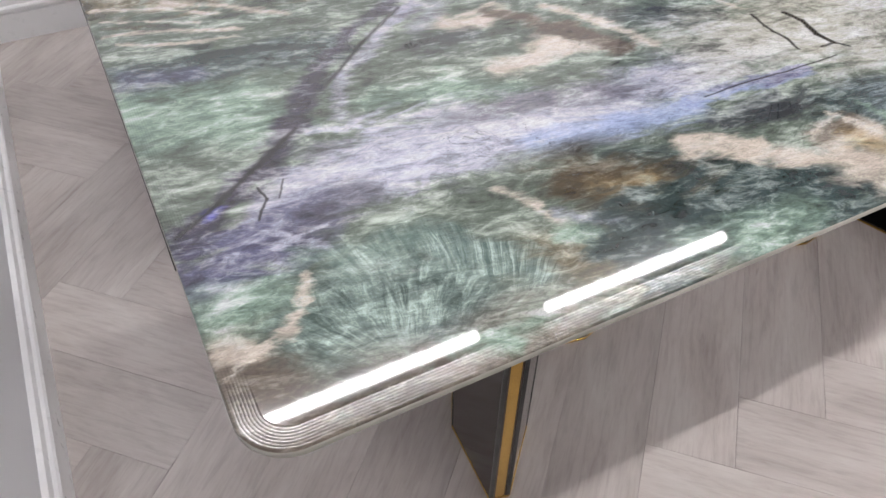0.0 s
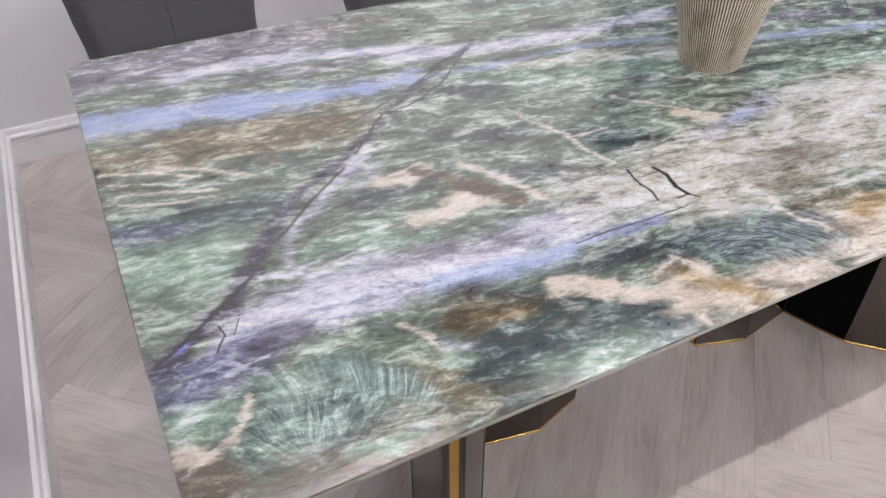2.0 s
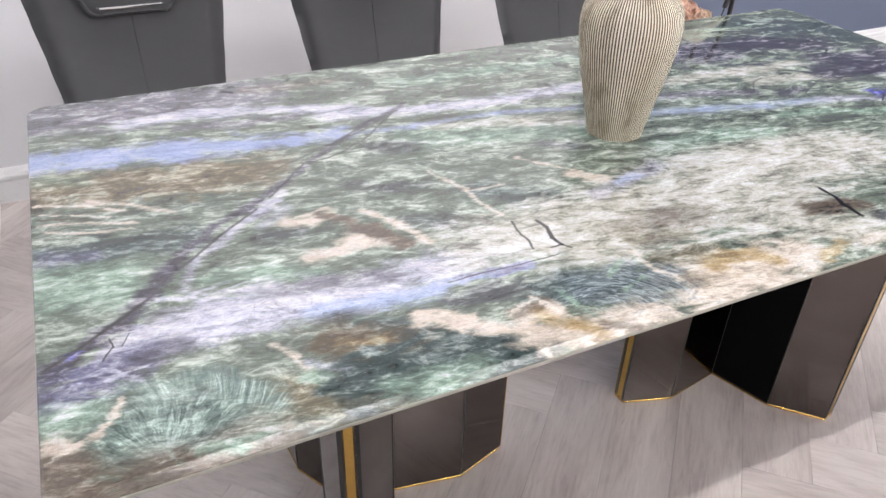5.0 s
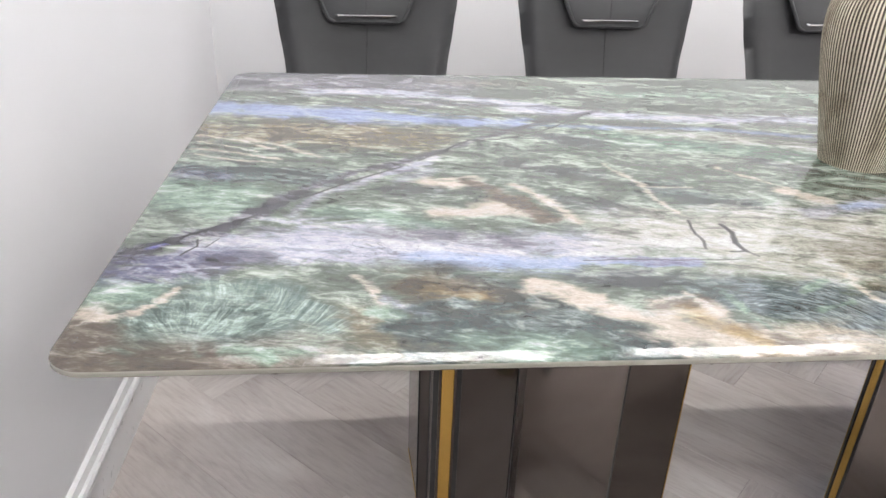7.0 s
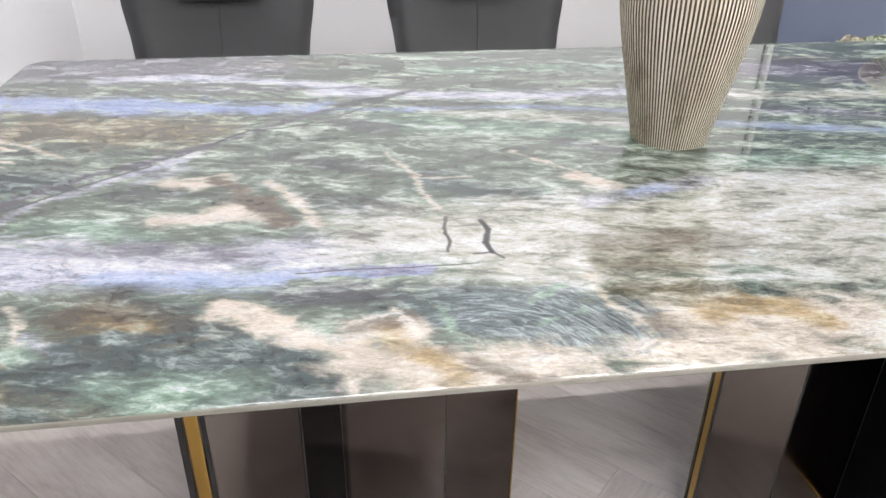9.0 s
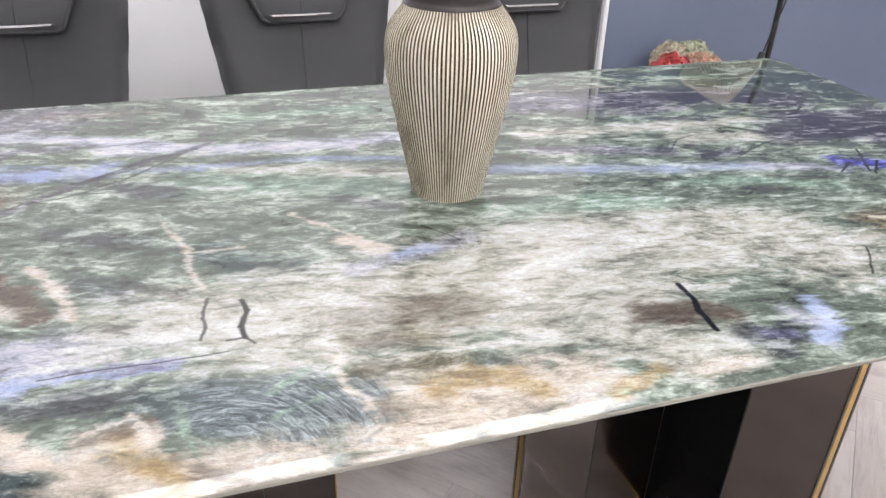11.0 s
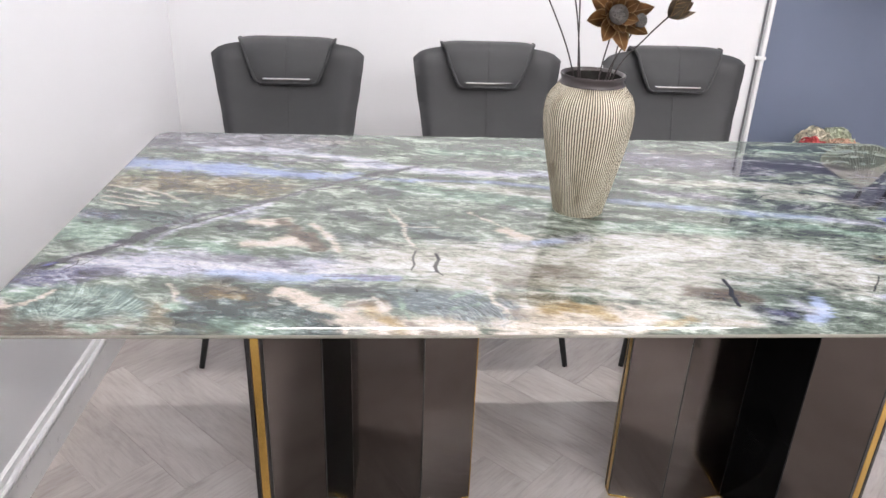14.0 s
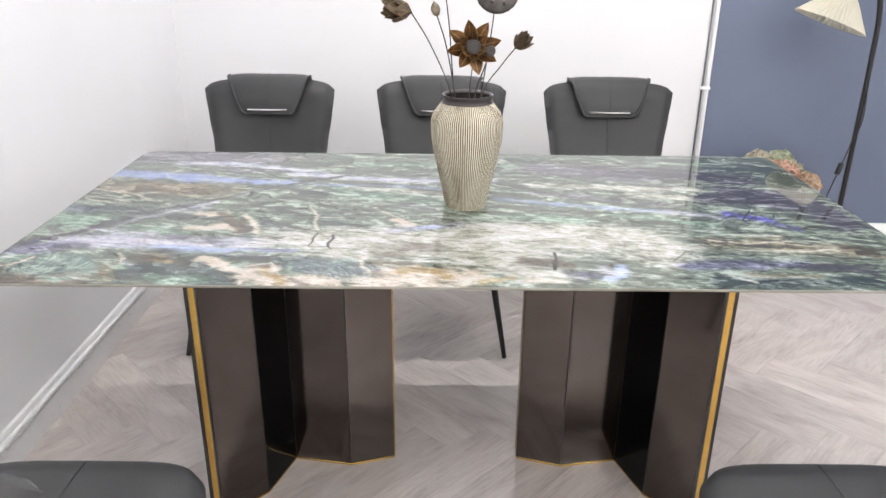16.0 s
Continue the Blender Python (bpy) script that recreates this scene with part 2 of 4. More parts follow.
        tint = self.ramp(self.math("MULTIPLY_ADD", self.fibre, grain, self.math("MULTIPLY", f, 1 - grain)), (0.38, low), (0.50, tuple((a + b) / 2.3 for a, b in zip(low, high))), (0.60, high))
        n = self.tree.nodes.new("ShaderNodeGroup")
        n.node_tree = self.group
        fill(self.tree, n, {"P": self.tex, "A": (*at[0], 0), "B": (*at[1], 0), "Radius": radius, "Soft": soft, "Ragged": self.ragged, "Amount": 0.88, "Under": self.color, "Tint": tint})
        self.color = n.outputs[0]

    def threads(self, scale, width, tint, low, high, amount):
        """Thin wandering fibres of one colour, in some zones only."""
        line = self.noise(self.warped(self.warped(self.flow, 0.25, 5.0), 0.04, 26.0), scale, 5, 0.58, 0.5)
        thread = self.ramp(self.math("ABSOLUTE", self.math("SUBTRACT", line, 0.5)), (0.0, grey(amount)), (width, grey(0)))
        some = self.ramp(self.noise(self.raw, 6.0 + scale * 0.1, 3), (low, grey(0)), (high, grey(1)))
        self.color = self.mix(self.math("MULTIPLY", thread, some), self.color, tint)

    def finish(self):
        """Fibres, hairlines and a fine fleck over all the veins."""
        self.threads(12, 0.008, (0.58, 0.60, 0.56), 0.50, 0.62, 0.32)
        self.threads(21, 0.010, (0.55, 0.58, 0.53), 0.50, 0.62, 0.28)
        self.threads(30, 0.010, (0.035, 0.040, 0.042), 0.50, 0.62, 0.30)
        self.threads(15, 0.007, (0.035, 0.036, 0.040), 0.50, 0.62, 0.5)
        fleck = self.noise(self.warped(self.flow, 0.04, 30.0), 150, 5, 0.7, 1.0)
        self.color = self.mix(1.0, self.color, self.ramp(fleck, (0.36, grey(0.82)), (0.5, grey(0.99)), (0.62, grey(1.10))), "MULTIPLY")
        deep = self.add("ShaderNodeGamma", Color=self.color, Gamma=1.4)
        self.color = self.mix(1.0, deep.outputs[0], (0.90, 0.875, 0.97), "MULTIPLY")


stone = Stone()
stone.vein("grey_lilac", 0.08, 0.06, 0.9, (0.021, 0.925), (0.215, 0.921), (0.389, 0.906))
stone.vein("sage", 0.05, 0.05, 0.9, (0.541, 0.863), (0.798, 0.888), (1.147, 0.887))
stone.vein("mint", 0.025, 0.03, 0.7, (0.697, 0.859), (0.914, 0.850), (1.111, 0.853))
stone.vein("brown", 0.02, 0.02, 0.5, (0.394, 0.933), (0.556, 0.918))
stone.vein("white_lilac", 0.02, 0.022, 0.9, (0.149, 0.842), (0.292, 0.845), (0.437, 0.809), (0.576, 0.747))
stone.vein("white_lilac", 0.022, 0.022, 0.9, (0.509, 0.746), (0.700, 0.709), (0.861, 0.694), (1.039, 0.691))
stone.vein("grey_lilac", 0.014, 0.015, 0.7, (0.245, 0.796), (0.365, 0.773), (0.450, 0.771))
stone.vein("olive", 0.055, 0.04, 0.95, (0.013, 0.647), (0.130, 0.611), (0.251, 0.596), (0.348, 0.576))
stone.vein("mint", 0.018, 0.02, 0.5, (0.012, 0.675), (0.071, 0.656))
stone.vein("sage", 0.05, 0.04, 0.9, (0.412, 0.530), (0.482, 0.453), (0.587, 0.430))
stone.vein("mint", 0.04, 0.04, 0.7, (0.610, 0.592), (0.726, 0.561), (0.868, 0.532), (0.924, 0.510))
stone.vein("pale", 0.02, 0.02, 0.6, (0.689, 0.627), (0.839, 0.584), (0.938, 0.551))
stone.vein("sage", 0.06, 0.05, 0.9, (0.656, 0.477), (0.786, 0.428), (0.869, 0.388))
stone.vein("teal", 0.028, 0.025, 0.85, (0.636, 0.389), (0.691, 0.327), (0.734, 0.317))
stone.vein("slate", 0.02, 0.02, 0.8, (0.541, 0.589), (0.599, 0.563))
stone.vein("slate", 0.018, 0.02, 0.6, (0.500, 0.348), (0.555, 0.309), (0.597, 0.283))
stone.vein("slate", 0.014, 0.015, 0.6, (0.454, 0.479), (0.517, 0.445), (0.569, 0.434))
stone.vein("mint", 0.055, 0.04, 0.85, (0.003, 0.379), (0.058, 0.352), (0.112, 0.353))
stone.vein("sage", 0.05, 0.04, 0.85, (0.184, 0.358), (0.254, 0.326), (0.328, 0.316))
stone.vein("mint", 0.022, 0.02, 0.7, (0.215, 0.307), (0.279, 0.298), (0.331, 0.265))
stone.vein("slate", 0.02, 0.02, 0.7, (0.293, 0.379), (0.341, 0.376))
stone.vein("teal", 0.03, 0.022, 0.95, (0.012, 0.444), (0.100, 0.429), (0.197, 0.418))
stone.vein("indigo", 0.012, 0.014, 0.6, (0.014, 0.439), (0.071, 0.423))
stone.vein("mint", 0.012, 0.014, 0.6, (0.006, 0.393), (0.050, 0.390), (0.099, 0.385))
stone.vein("sage", 0.025, 0.025, 0.7, (0.002, 0.288), (0.046, 0.289))
stone.vein("grey_lilac", 0.03, 0.03, 0.9, (0.015, 0.165), (0.065, 0.182), (0.140, 0.229))
stone.vein("lilac", 0.04, 0.03, 0.95, (0.114, 0.213), (0.192, 0.228), (0.265, 0.222), (0.326, 0.213))
stone.vein("lilac", 0.03, 0.028, 0.9, (0.326, 0.213), (0.406, 0.212), (0.493, 0.218), (0.600, 0.236))
stone.vein("white_lilac", 0.022, 0.02, 0.9, (0.126, 0.204), (0.203, 0.215), (0.289, 0.203), (0.369, 0.186))
stone.vein("sky", 0.016, 0.016, 0.85, (0.314, 0.191), (0.394, 0.174), (0.466, 0.169))
stone.vein("grey_lilac", 0.014, 0.016, 0.7, (0.269, 0.246), (0.354, 0.238), (0.424, 0.221))
stone.vein("pale", 0.05, 0.04, 0.85, (0.554, 0.247), (0.649, 0.247), (0.740, 0.217), (0.820, 0.198))
stone.vein("indigo", 0.03, 0.024, 0.75, (0.005, 0.149), (0.043, 0.163), (0.089, 0.186))
stone.vein("plum", 0.016, 0.018, 0.5, (0.094, 0.169), (0.144, 0.194))
stone.vein("cream", 0.0042, 0.006, 0.75, (0.588, 0.470), (0.619, 0.393), (0.622, 0.337), (0.641, 0.293))
stone.vein("cream", 0.0024, 0.004, 0.8, (0.617, 0.388), (0.682, 0.385))
stone.vein("cream", 0.0036, 0.0056, 0.85, (0.750, 0.457), (0.801, 0.399), (0.844, 0.349))
stone.vein("peach", 0.012, 0.01, 0.9, (0.806, 0.371), (0.844, 0.333))
stone.vein("slate", 0.014, 0.014, 0.7, (0.820, 0.488), (0.887, 0.450))
stone.vein("teal", 0.04, 0.035, 0.85, (0.093, 0.091), (0.133, 0.071), (0.146, 0.034))
stone.vein("brown", 0.035, 0.025, 0.95, (0.002, 0.079), (0.020, 0.053), (0.012, 0.022), (0.036, 0.009))
stone.vein("brown", 0.03, 0.025, 0.9, (0.077, 0.019), (0.134, 0.009), (0.212, 0.013))
stone.vein("olive", 0.03, 0.03, 0.8, (0.244, 0.069), (0.286, 0.048), (0.336, 0.022))
stone.vein("sage", 0.03, 0.03, 0.8, (0.247, 0.136), (0.294, 0.137), (0.339, 0.141))
stone.vein("teal", 0.02, 0.018, 0.85, (0.343, 0.148), (0.415, 0.111), (0.468, 0.062), (0.520, 0.023))
stone.vein("olive_brown", 0.034, 0.025, 0.95, (0.322, 0.123), (0.373, 0.089), (0.416, 0.063))
stone.vein("gold", 0.012, 0.014, 0.5, (0.327, 0.112), (0.363, 0.102), (0.404, 0.064))
stone.vein("teal", 0.022, 0.02, 0.9, (0.418, 0.049), (0.473, 0.030), (0.525, 0.020))
stone.vein("mint", 0.02, 0.02, 0.8, (0.006, 0.126), (0.038, 0.119), (0.055, 0.117))
stone.vein("mint", 0.012, 0.008, 0.9, (0.270, 0.081), (0.283, 0.075))
stone.vein("white_lilac", 0.0042, 0.007, 0.85, (0.276, 0.105), (0.314, 0.074), (0.348, 0.038))
stone.vein("cream", 0.0036, 0.0056, 0.8, (0.247, 0.148), (0.266, 0.118), (0.272, 0.099))
stone.vein("mint", 0.01, 0.012, 0.8, (0.143, 0.029), (0.176, 0.019), (0.213, 0.024))
stone.vein("teal", 0.045, 0.03, 0.95, (0.326, 0.050), (0.395, 0.052), (0.448, 0.037), (0.485, 0.031))
stone.vein("mint", 0.016, 0.018, 0.7, (0.348, 0.029), (0.403, 0.014), (0.451, 0.018))
stone.vein("slate", 0.018, 0.016, 0.85, (0.478, 0.142), (0.534, 0.137), (0.573, 0.131))
stone.vein("teal", 0.03, 0.02, 0.95, (0.590, 0.111), (0.641, 0.095), (0.703, 0.094))
stone.vein("cream", 0.03, 0.022, 0.95, (0.542, 0.036), (0.599, 0.023), (0.658, 0.021), (0.701, 0.031))
stone.vein("peach", 0.0144, 0.014, 0.9, (0.543, 0.077), (0.574, 0.081), (0.585, 0.050))
stone.vein("brown", 0.01, 0.01, 0.8, (0.529, 0.088), (0.566, 0.090), (0.580, 0.096))
stone.vein("gold", 0.012, 0.012, 0.7, (0.560, 0.068), (0.593, 0.041), (0.606, 0.012))
stone.vein("brown", 0.008, 0.008, 0.7, (0.625, 0.029), (0.663, 0.003))
stone.vein("cream", 0.04, 0.03, 0.95, (0.770, 0.058), (0.836, 0.052), (0.903, 0.046), (0.969, 0.044))
stone.vein("olive", 0.02, 0.018, 0.75, (0.770, 0.115), (0.821, 0.112), (0.869, 0.100))
stone.vein("gold", 0.016, 0.014, 0.85, (0.836, 0.073), (0.875, 0.080))
stone.vein("gold", 0.016, 0.014, 0.85, (0.904, 0.076), (0.924, 0.055))
stone.vein("gold", 0.014, 0.012, 0.8, (0.794, 0.035), (0.845, 0.031))
stone.vein("brown", 0.012, 0.012, 0.7, (0.779, 0.082), (0.790, 0.047))
stone.vein("cream", 0.022, 0.016, 0.9, (0.757, 0.023), (0.822, 0.023), (0.884, 0.021))
stone.vein("pale", 0.09, 0.06, 1, (0.721, 0.211), (0.823, 0.219), (0.949, 0.226), (1.066, 0.159))
stone.vein("pale", 0.08, 0.05, 1, (1.043, 0.292), (1.193, 0.274), (1.326, 0.258), (1.387, 0.194))
stone.vein("pale", 0.03, 0.03, 0.9, (1.039, 0.095), (1.082, 0.062), (1.145, 0.053))
stone.vein("brown", 0.025, 0.025, 0.45, (0.793, 0.200), (0.858, 0.202), (0.903, 0.195))
stone.vein("olive", 0.02, 0.02, 0.5, (0.777, 0.169), (0.857, 0.157))
stone.vein("lilac", 0.014, 0.014, 0.7, (0.807, 0.302), (0.878, 0.315), (0.959, 0.343))
stone.vein("sky", 0.008, 0.01, 0.7, (0.858, 0.318), (0.903, 0.327))
stone.vein("sage", 0.02, 0.02, 0.7, (1.012, 0.443), (1.098, 0.439), (1.180, 0.413))
stone.vein("mint", 0.02, 0.02, 0.7, (1.019, 0.397), (1.163, 0.393), (1.260, 0.371))
stone.vein("grey_lilac", 0.06, 0.04, 0.95, (1.214, 0.828), (1.333, 0.800), (1.432, 0.773))
stone.vein("brown", 0.02, 0.02, 0.5, (1.255, 0.883), (1.431, 0.862))
stone.vein("plum", 0.05, 0.03, 0.95, (1.432, 0.773), (1.605, 0.778), (1.745, 0.722))
stone.vein("teal", 0.018, 0.016, 0.9, (1.490, 0.925), (1.688, 0.921), (1.844, 0.893))
stone.vein("mint", 0.01, 0.01, 0.6, (1.497, 0.908), (1.703, 0.893))
stone.vein("pale", 0.02, 0.018, 0.95, (1.162, 0.660), (1.295, 0.648), (1.418, 0.637), (1.588, 0.631))
stone.vein("pale", 0.018, 0.016, 0.9, (1.412, 0.575), (1.533, 0.564), (1.613, 0.527))
stone.vein("plum", 0.012, 0.014, 0.85, (1.408, 0.499), (1.475, 0.509))
stone.vein("grey_lilac", 0.016, 0.016, 0.8, (1.148, 0.586), (1.281, 0.559), (1.364, 0.531))
stone.vein("slate", 0.008, 0.01, 0.7, (1.426, 0.678), (1.506, 0.652), (1.621, 0.686))
stone.vein("plum", 0.045, 0.03, 0.95, (1.682, 0.630), (1.751, 0.591), (1.796, 0.524))
stone.vein("sky", 0.012, 0.022, 0.62, (1.067, 0.533), (1.207, 0.498), (1.334, 0.472), (1.472, 0.445))
stone.vein("lilac", 0.012, 0.012, 0.9, (1.472, 0.445), (1.543, 0.424), (1.588, 0.402))
stone.vein("mint", 0.014, 0.016, 0.85, (1.320, 0.423), (1.440, 0.393), (1.540, 0.351))
stone.vein("sage", 0.03, 0.03, 0.85, (1.339, 0.374), (1.476, 0.324), (1.565, 0.292))
stone.vein("plum", 0.04, 0.03, 0.95, (1.603, 0.564), (1.712, 0.544), (1.796, 0.500))
stone.vein("teal", 0.04, 0.03, 0.9, (1.725, 0.836), (1.860, 0.840), (1.877, 0.725))
stone.vein("plum", 0.04, 0.03, 0.9, (1.847, 0.620), (1.851, 0.437), (1.866, 0.358))
stone.vein("violet", 0.02, 0.016, 0.95, (1.614, 0.431), (1.684, 0.400))
stone.vein("violet", 0.01, 0.012, 0.7, (1.681, 0.392), (1.737, 0.335))
stone.vein("olive", 0.035, 0.03, 0.9, (1.521, 0.241), (1.652, 0.227), (1.785, 0.197))
stone.vein("cream", 0.0036, 0.0048, 0.8, (1.508, 0.257), (1.581, 0.235), (1.688, 0.251))
stone.vein("cream", 0.003, 0.0048, 0.8, (1.596, 0.209), (1.686, 0.192), (1.769, 0.213))
stone.vein("cream", 0.0024, 0.004, 0.7, (1.565, 0.294), (1.677, 0.286))
stone.vein("indigo", 0.022, 0.018, 0.85, (1.426, 0.112), (1.550, 0.121), (1.664, 0.118))
stone.vein("plum", 0.016, 0.016, 0.85, (1.664, 0.118), (1.778, 0.091))
stone.vein("teal", 0.03, 0.02, 0.95, (1.460, 0.030), (1.593, 0.033), (1.748, 0.036))
stone.vein("olive", 0.012, 0.012, 0.7, (1.528, 0.064), (1.661, 0.061))
stone.vein("cream", 0.003, 0.0048, 0.8, (1.484, 0.065), (1.526, 0.031))
stone.vein("olive_brown", 0.02, 0.018, 0.9, (1.794, 0.214), (1.838, 0.182))
stone.vein("brown", 0.018, 0.014, 0.95, (1.084, 0.130), (1.129, 0.124), (1.165, 0.107))
stone.vein("slate", 0.016, 0.014, 0.85, (1.171, 0.070), (1.188, 0.040), (1.223, 0.070))
stone.vein("sky", 0.012, 0.01, 0.95, (1.278, 0.100), (1.268, 0.064), (1.243, 0.040))
stone.vein("lilac", 0.012, 0.012, 0.8, (1.240, 0.098), (1.248, 0.067))
stone.vein("indigo", 0.007, 0.008, 0.8, (1.187, 0.068), (1.215, 0.057))
stone.vein("cream", 0.012, 0.01, 0.8, (1.090, 0.028), (1.142, 0.033))
stone.vein("gold", 0.01, 0.01, 0.7, (0.993, 0.022), (1.048, 0.040))
stone.fan((0.112, 0.010), ((0.085, 0.085), (0.150, 0.080)), 0.040, 0.026, (0.105, 0.15, 0.128), (0.52, 0.63, 0.545), 9.0, 26.0)
stone.fan((0.150, -0.010), ((0.105, 0.130), (0.170, 0.130)), 0.018, 0.018, (0.19, 0.26, 0.22), (0.54, 0.64, 0.56), 14.0, 14.0)
stone.fan((0.165, -0.010), ((0.185, 0.115), (0.222, 0.062)), 0.018, 0.016, (0.12, 0.18, 0.155), (0.50, 0.60, 0.53), 16.0, 12.0, 0.25)
stone.fan((0.629, 0.011), ((0.650, 0.095), (0.735, 0.070)), 0.040, 0.016, (0.055, 0.08, 0.084), (0.37, 0.43, 0.42), 3.0, 130.0, 0.2)
stone.vein("peach", 0.013, 0.014, 0.85, (0.334, 0.405), (0.368, 0.397), (0.397, 0.408))
stone.vein("peach", 0.013, 0.014, 0.8, (0.340, 0.301), (0.377, 0.305), (0.414, 0.325), (0.450, 0.300))
stone.vein("brown", 0.016, 0.01, 1, (0.417, 0.367), (0.444, 0.334), (0.468, 0.291))
stone.vein("brown", 0.01, 0.008, 0.9, (0.385, 0.410), (0.420, 0.374))
stone.vein("cream", 0.006, 0.008, 0.85, (0.449, 0.393), (0.483, 0.336), (0.505, 0.277))
stone.vein("cream", 0.004, 0.005, 0.8, (0.353, 0.415), (0.402, 0.424))
stone.vein("lilac", 0.01, 0.014, 0.6, (0.299, 0.411), (0.339, 0.447))
stone.vein("blue", 0.033, 0.026, 0.85, (0.009, 0.743), (0.107, 0.723), (0.217, 0.706), (0.320, 0.688))
stone.vein("blue", 0.022, 0.02, 0.8, (0.320, 0.688), (0.425, 0.667), (0.506, 0.661))
stone.vein("blue", 0.008, 0.012, 0.6, (0.506, 0.661), (0.640, 0.645), (0.809, 0.639), (0.970, 0.602))
stone.vein("cream", 0.0024, 0.0032, 0.9, (0.012, 0.592), (0.071, 0.567), (0.127, 0.531))
stone.vein("cream", 0.0018, 0.0032, 0.85, (0.011, 0.565), (0.055, 0.547), (0.102, 0.518))
stone.vein("cream", 0.0024, 0.004, 0.85, (0.011, 0.535), (0.071, 0.516), (0.140, 0.488))
stone.vein("cream", 0.0018, 0.0032, 0.75, (0.018, 0.510), (0.086, 0.482), (0.132, 0.475))
stone.vein("peach", 0.005, 0.006, 0.7, (0.079, 0.577), (0.135, 0.545), (0.189, 0.499))
stone.vein("olive_brown", 0.003, 0.004, 0.7, (0.013, 0.549), (0.071, 0.529))
stone.vein("plum", 0.0128, 0.012, 0.95, (0.005, 0.190), (0.036, 0.213), (0.065, 0.236), (0.097, 0.264))
stone.vein("plum", 0.0112, 0.012, 0.9, (0.097, 0.264), (0.131, 0.307), (0.178, 0.374))
stone.vein("plum", 0.0075, 0.01, 0.9, (0.178, 0.374), (0.238, 0.434), (0.312, 0.481), (0.366, 0.529))
stone.vein("plum", 0.0053, 0.008, 0.85, (0.366, 0.529), (0.461, 0.610), (0.555, 0.681), (0.665, 0.746))
stone.vein("lilac", 0.009, 0.008, 0.85, (0.250, 0.405), (0.306, 0.450), (0.353, 0.491))
stone.vein("lilac", 0.007, 0.008, 0.7, (0.171, 0.297), (0.199, 0.362), (0.232, 0.385))
stone.vein("white_lilac", 0.0021, 0.003, 0.8, (0.039, 0.194), (0.071, 0.165), (0.112, 0.170))
stone.vein("white_lilac", 0.0021, 0.003, 0.7, (0.057, 0.193), (0.081, 0.173), (0.104, 0.150))
stone.vein("white_lilac", 0.0028, 0.005, 0.8, (0.139, 0.289), (0.176, 0.279), (0.193, 0.260))
stone.vein("blue", 0.008, 0.007, 0.85, (0.469, 0.177), (0.530, 0.175), (0.602, 0.174))
stone.vein("indigo", 0.006, 0.005, 0.9, (0.503, 0.185), (0.547, 0.177), (0.611, 0.175))
stone.vein("violet", 0.006, 0.006, 0.8, (0.035, 0.220), (0.042, 0.225))
stone.vein("indigo", 0.012, 0.014, 0.6, (0.013, 0.186), (0.045, 0.184), (0.070, 0.186))
stone.vein("cream", 0.0042, 0.0048, 0.95, (0.081, 0.129), (0.068, 0.104), (0.053, 0.087), (0.028, 0.081))
stone.vein("cream", 0.0024, 0.0032, 0.9, (0.051, 0.088), (0.022, 0.074), (0.003, 0.067))
stone.vein("peach", 0.01, 0.01, 0.7, (0.028, 0.081), (0.009, 0.089))
stone.vein("peach", 0.008, 0.009, 0.95, (0.422, 0.134), (0.454, 0.118), (0.480, 0.099))
stone.vein("peach", 0.0105, 0.01, 0.97, (0.420, 0.125), (0.463, 0.100), (0.504, 0.068))
stone.vein("peach", 0.01, 0.012, 0.9, (0.504, 0.068), (0.542, 0.042), (0.574, 0.017))
stone.vein("cream", 0.0036, 0.0048, 0.85, (0.570, 0.110), (0.582, 0.072), (0.598, 0.048))
stone.vein("cream", 0.003, 0.0048, 0.8, (0.566, 0.102), (0.543, 0.094), (0.525, 0.089))
stone.vein("cream", 0.0048, 0.0048, 0.9, (0.757, 0.141), (0.755, 0.094), (0.773, 0.066))
stone.vein("mint", 0.004, 0.004, 0.7, (0.609, 0.108), (0.614, 0.075), (0.623, 0.043))
stone.vein("mint", 0.003, 0.004, 0.7, (0.687, 0.109), (0.728, 0.131))
stone.vein("mint", 0.003, 0.004, 0.7, (0.688, 0.071), (0.731, 0.089))
stone.vein("crack", .0020, .003, .9, (0.008, 0.208), (0.046, 0.231), (0.094, 0.269), (0.131, 0.298))
stone.vein("crack", .0015, .003, .9, (0.179, 0.351), (0.239, 0.407), (0.303, 0.46))
stone.vein("crack", .0012, .0025, .9, (0.329, 0.485), (0.409, 0.575), (0.456, 0.58), (0.534, 0.623), (0.635, 0.725))
stone.vein("crack", .0010, .0012, .9, (0.077, 0.236), (0.08, 0.22), (0.068, 0.199))
stone.vein("crack", .0008, .0012, .8, (0.093, 0.278), (0.114, 0.278), (0.121, 0.283))
stone.vein("crack", .0008, .0010, .7, (0.09, 0.217), (0.1, 0.238))
stone.vein("crack", .0010, .0018, .8, (0.344, 0.564), (0.438, 0.611), (0.551, 0.664), (0.622, 0.713))
stone.vein("crack", .0018, .0020, .9, (1.703, 0.554), (1.697, 0.506))
stone.vein("crack", .0018, .0020, .9, (1.583, 0.394), (1.624, 0.423))
stone.vein("crack", .0018, .0020, .9, (1.678, 0.466), (1.632, 0.389))
stone.vein("crack", .0016, .0020, .9, (1.675, 0.418), (1.633, 0.377))
stone.vein("crack", .0020, .0020, .9, (1.695, 0.638), (1.738, 0.672))
stone.vein("crack", .0012, .0020, .8, (1.762, 0.746), (1.781, 0.689))
stone.vein("crack", .0010, .0025, .7, (1.364, 0.53), (1.406, 0.576), (1.444, 0.587))
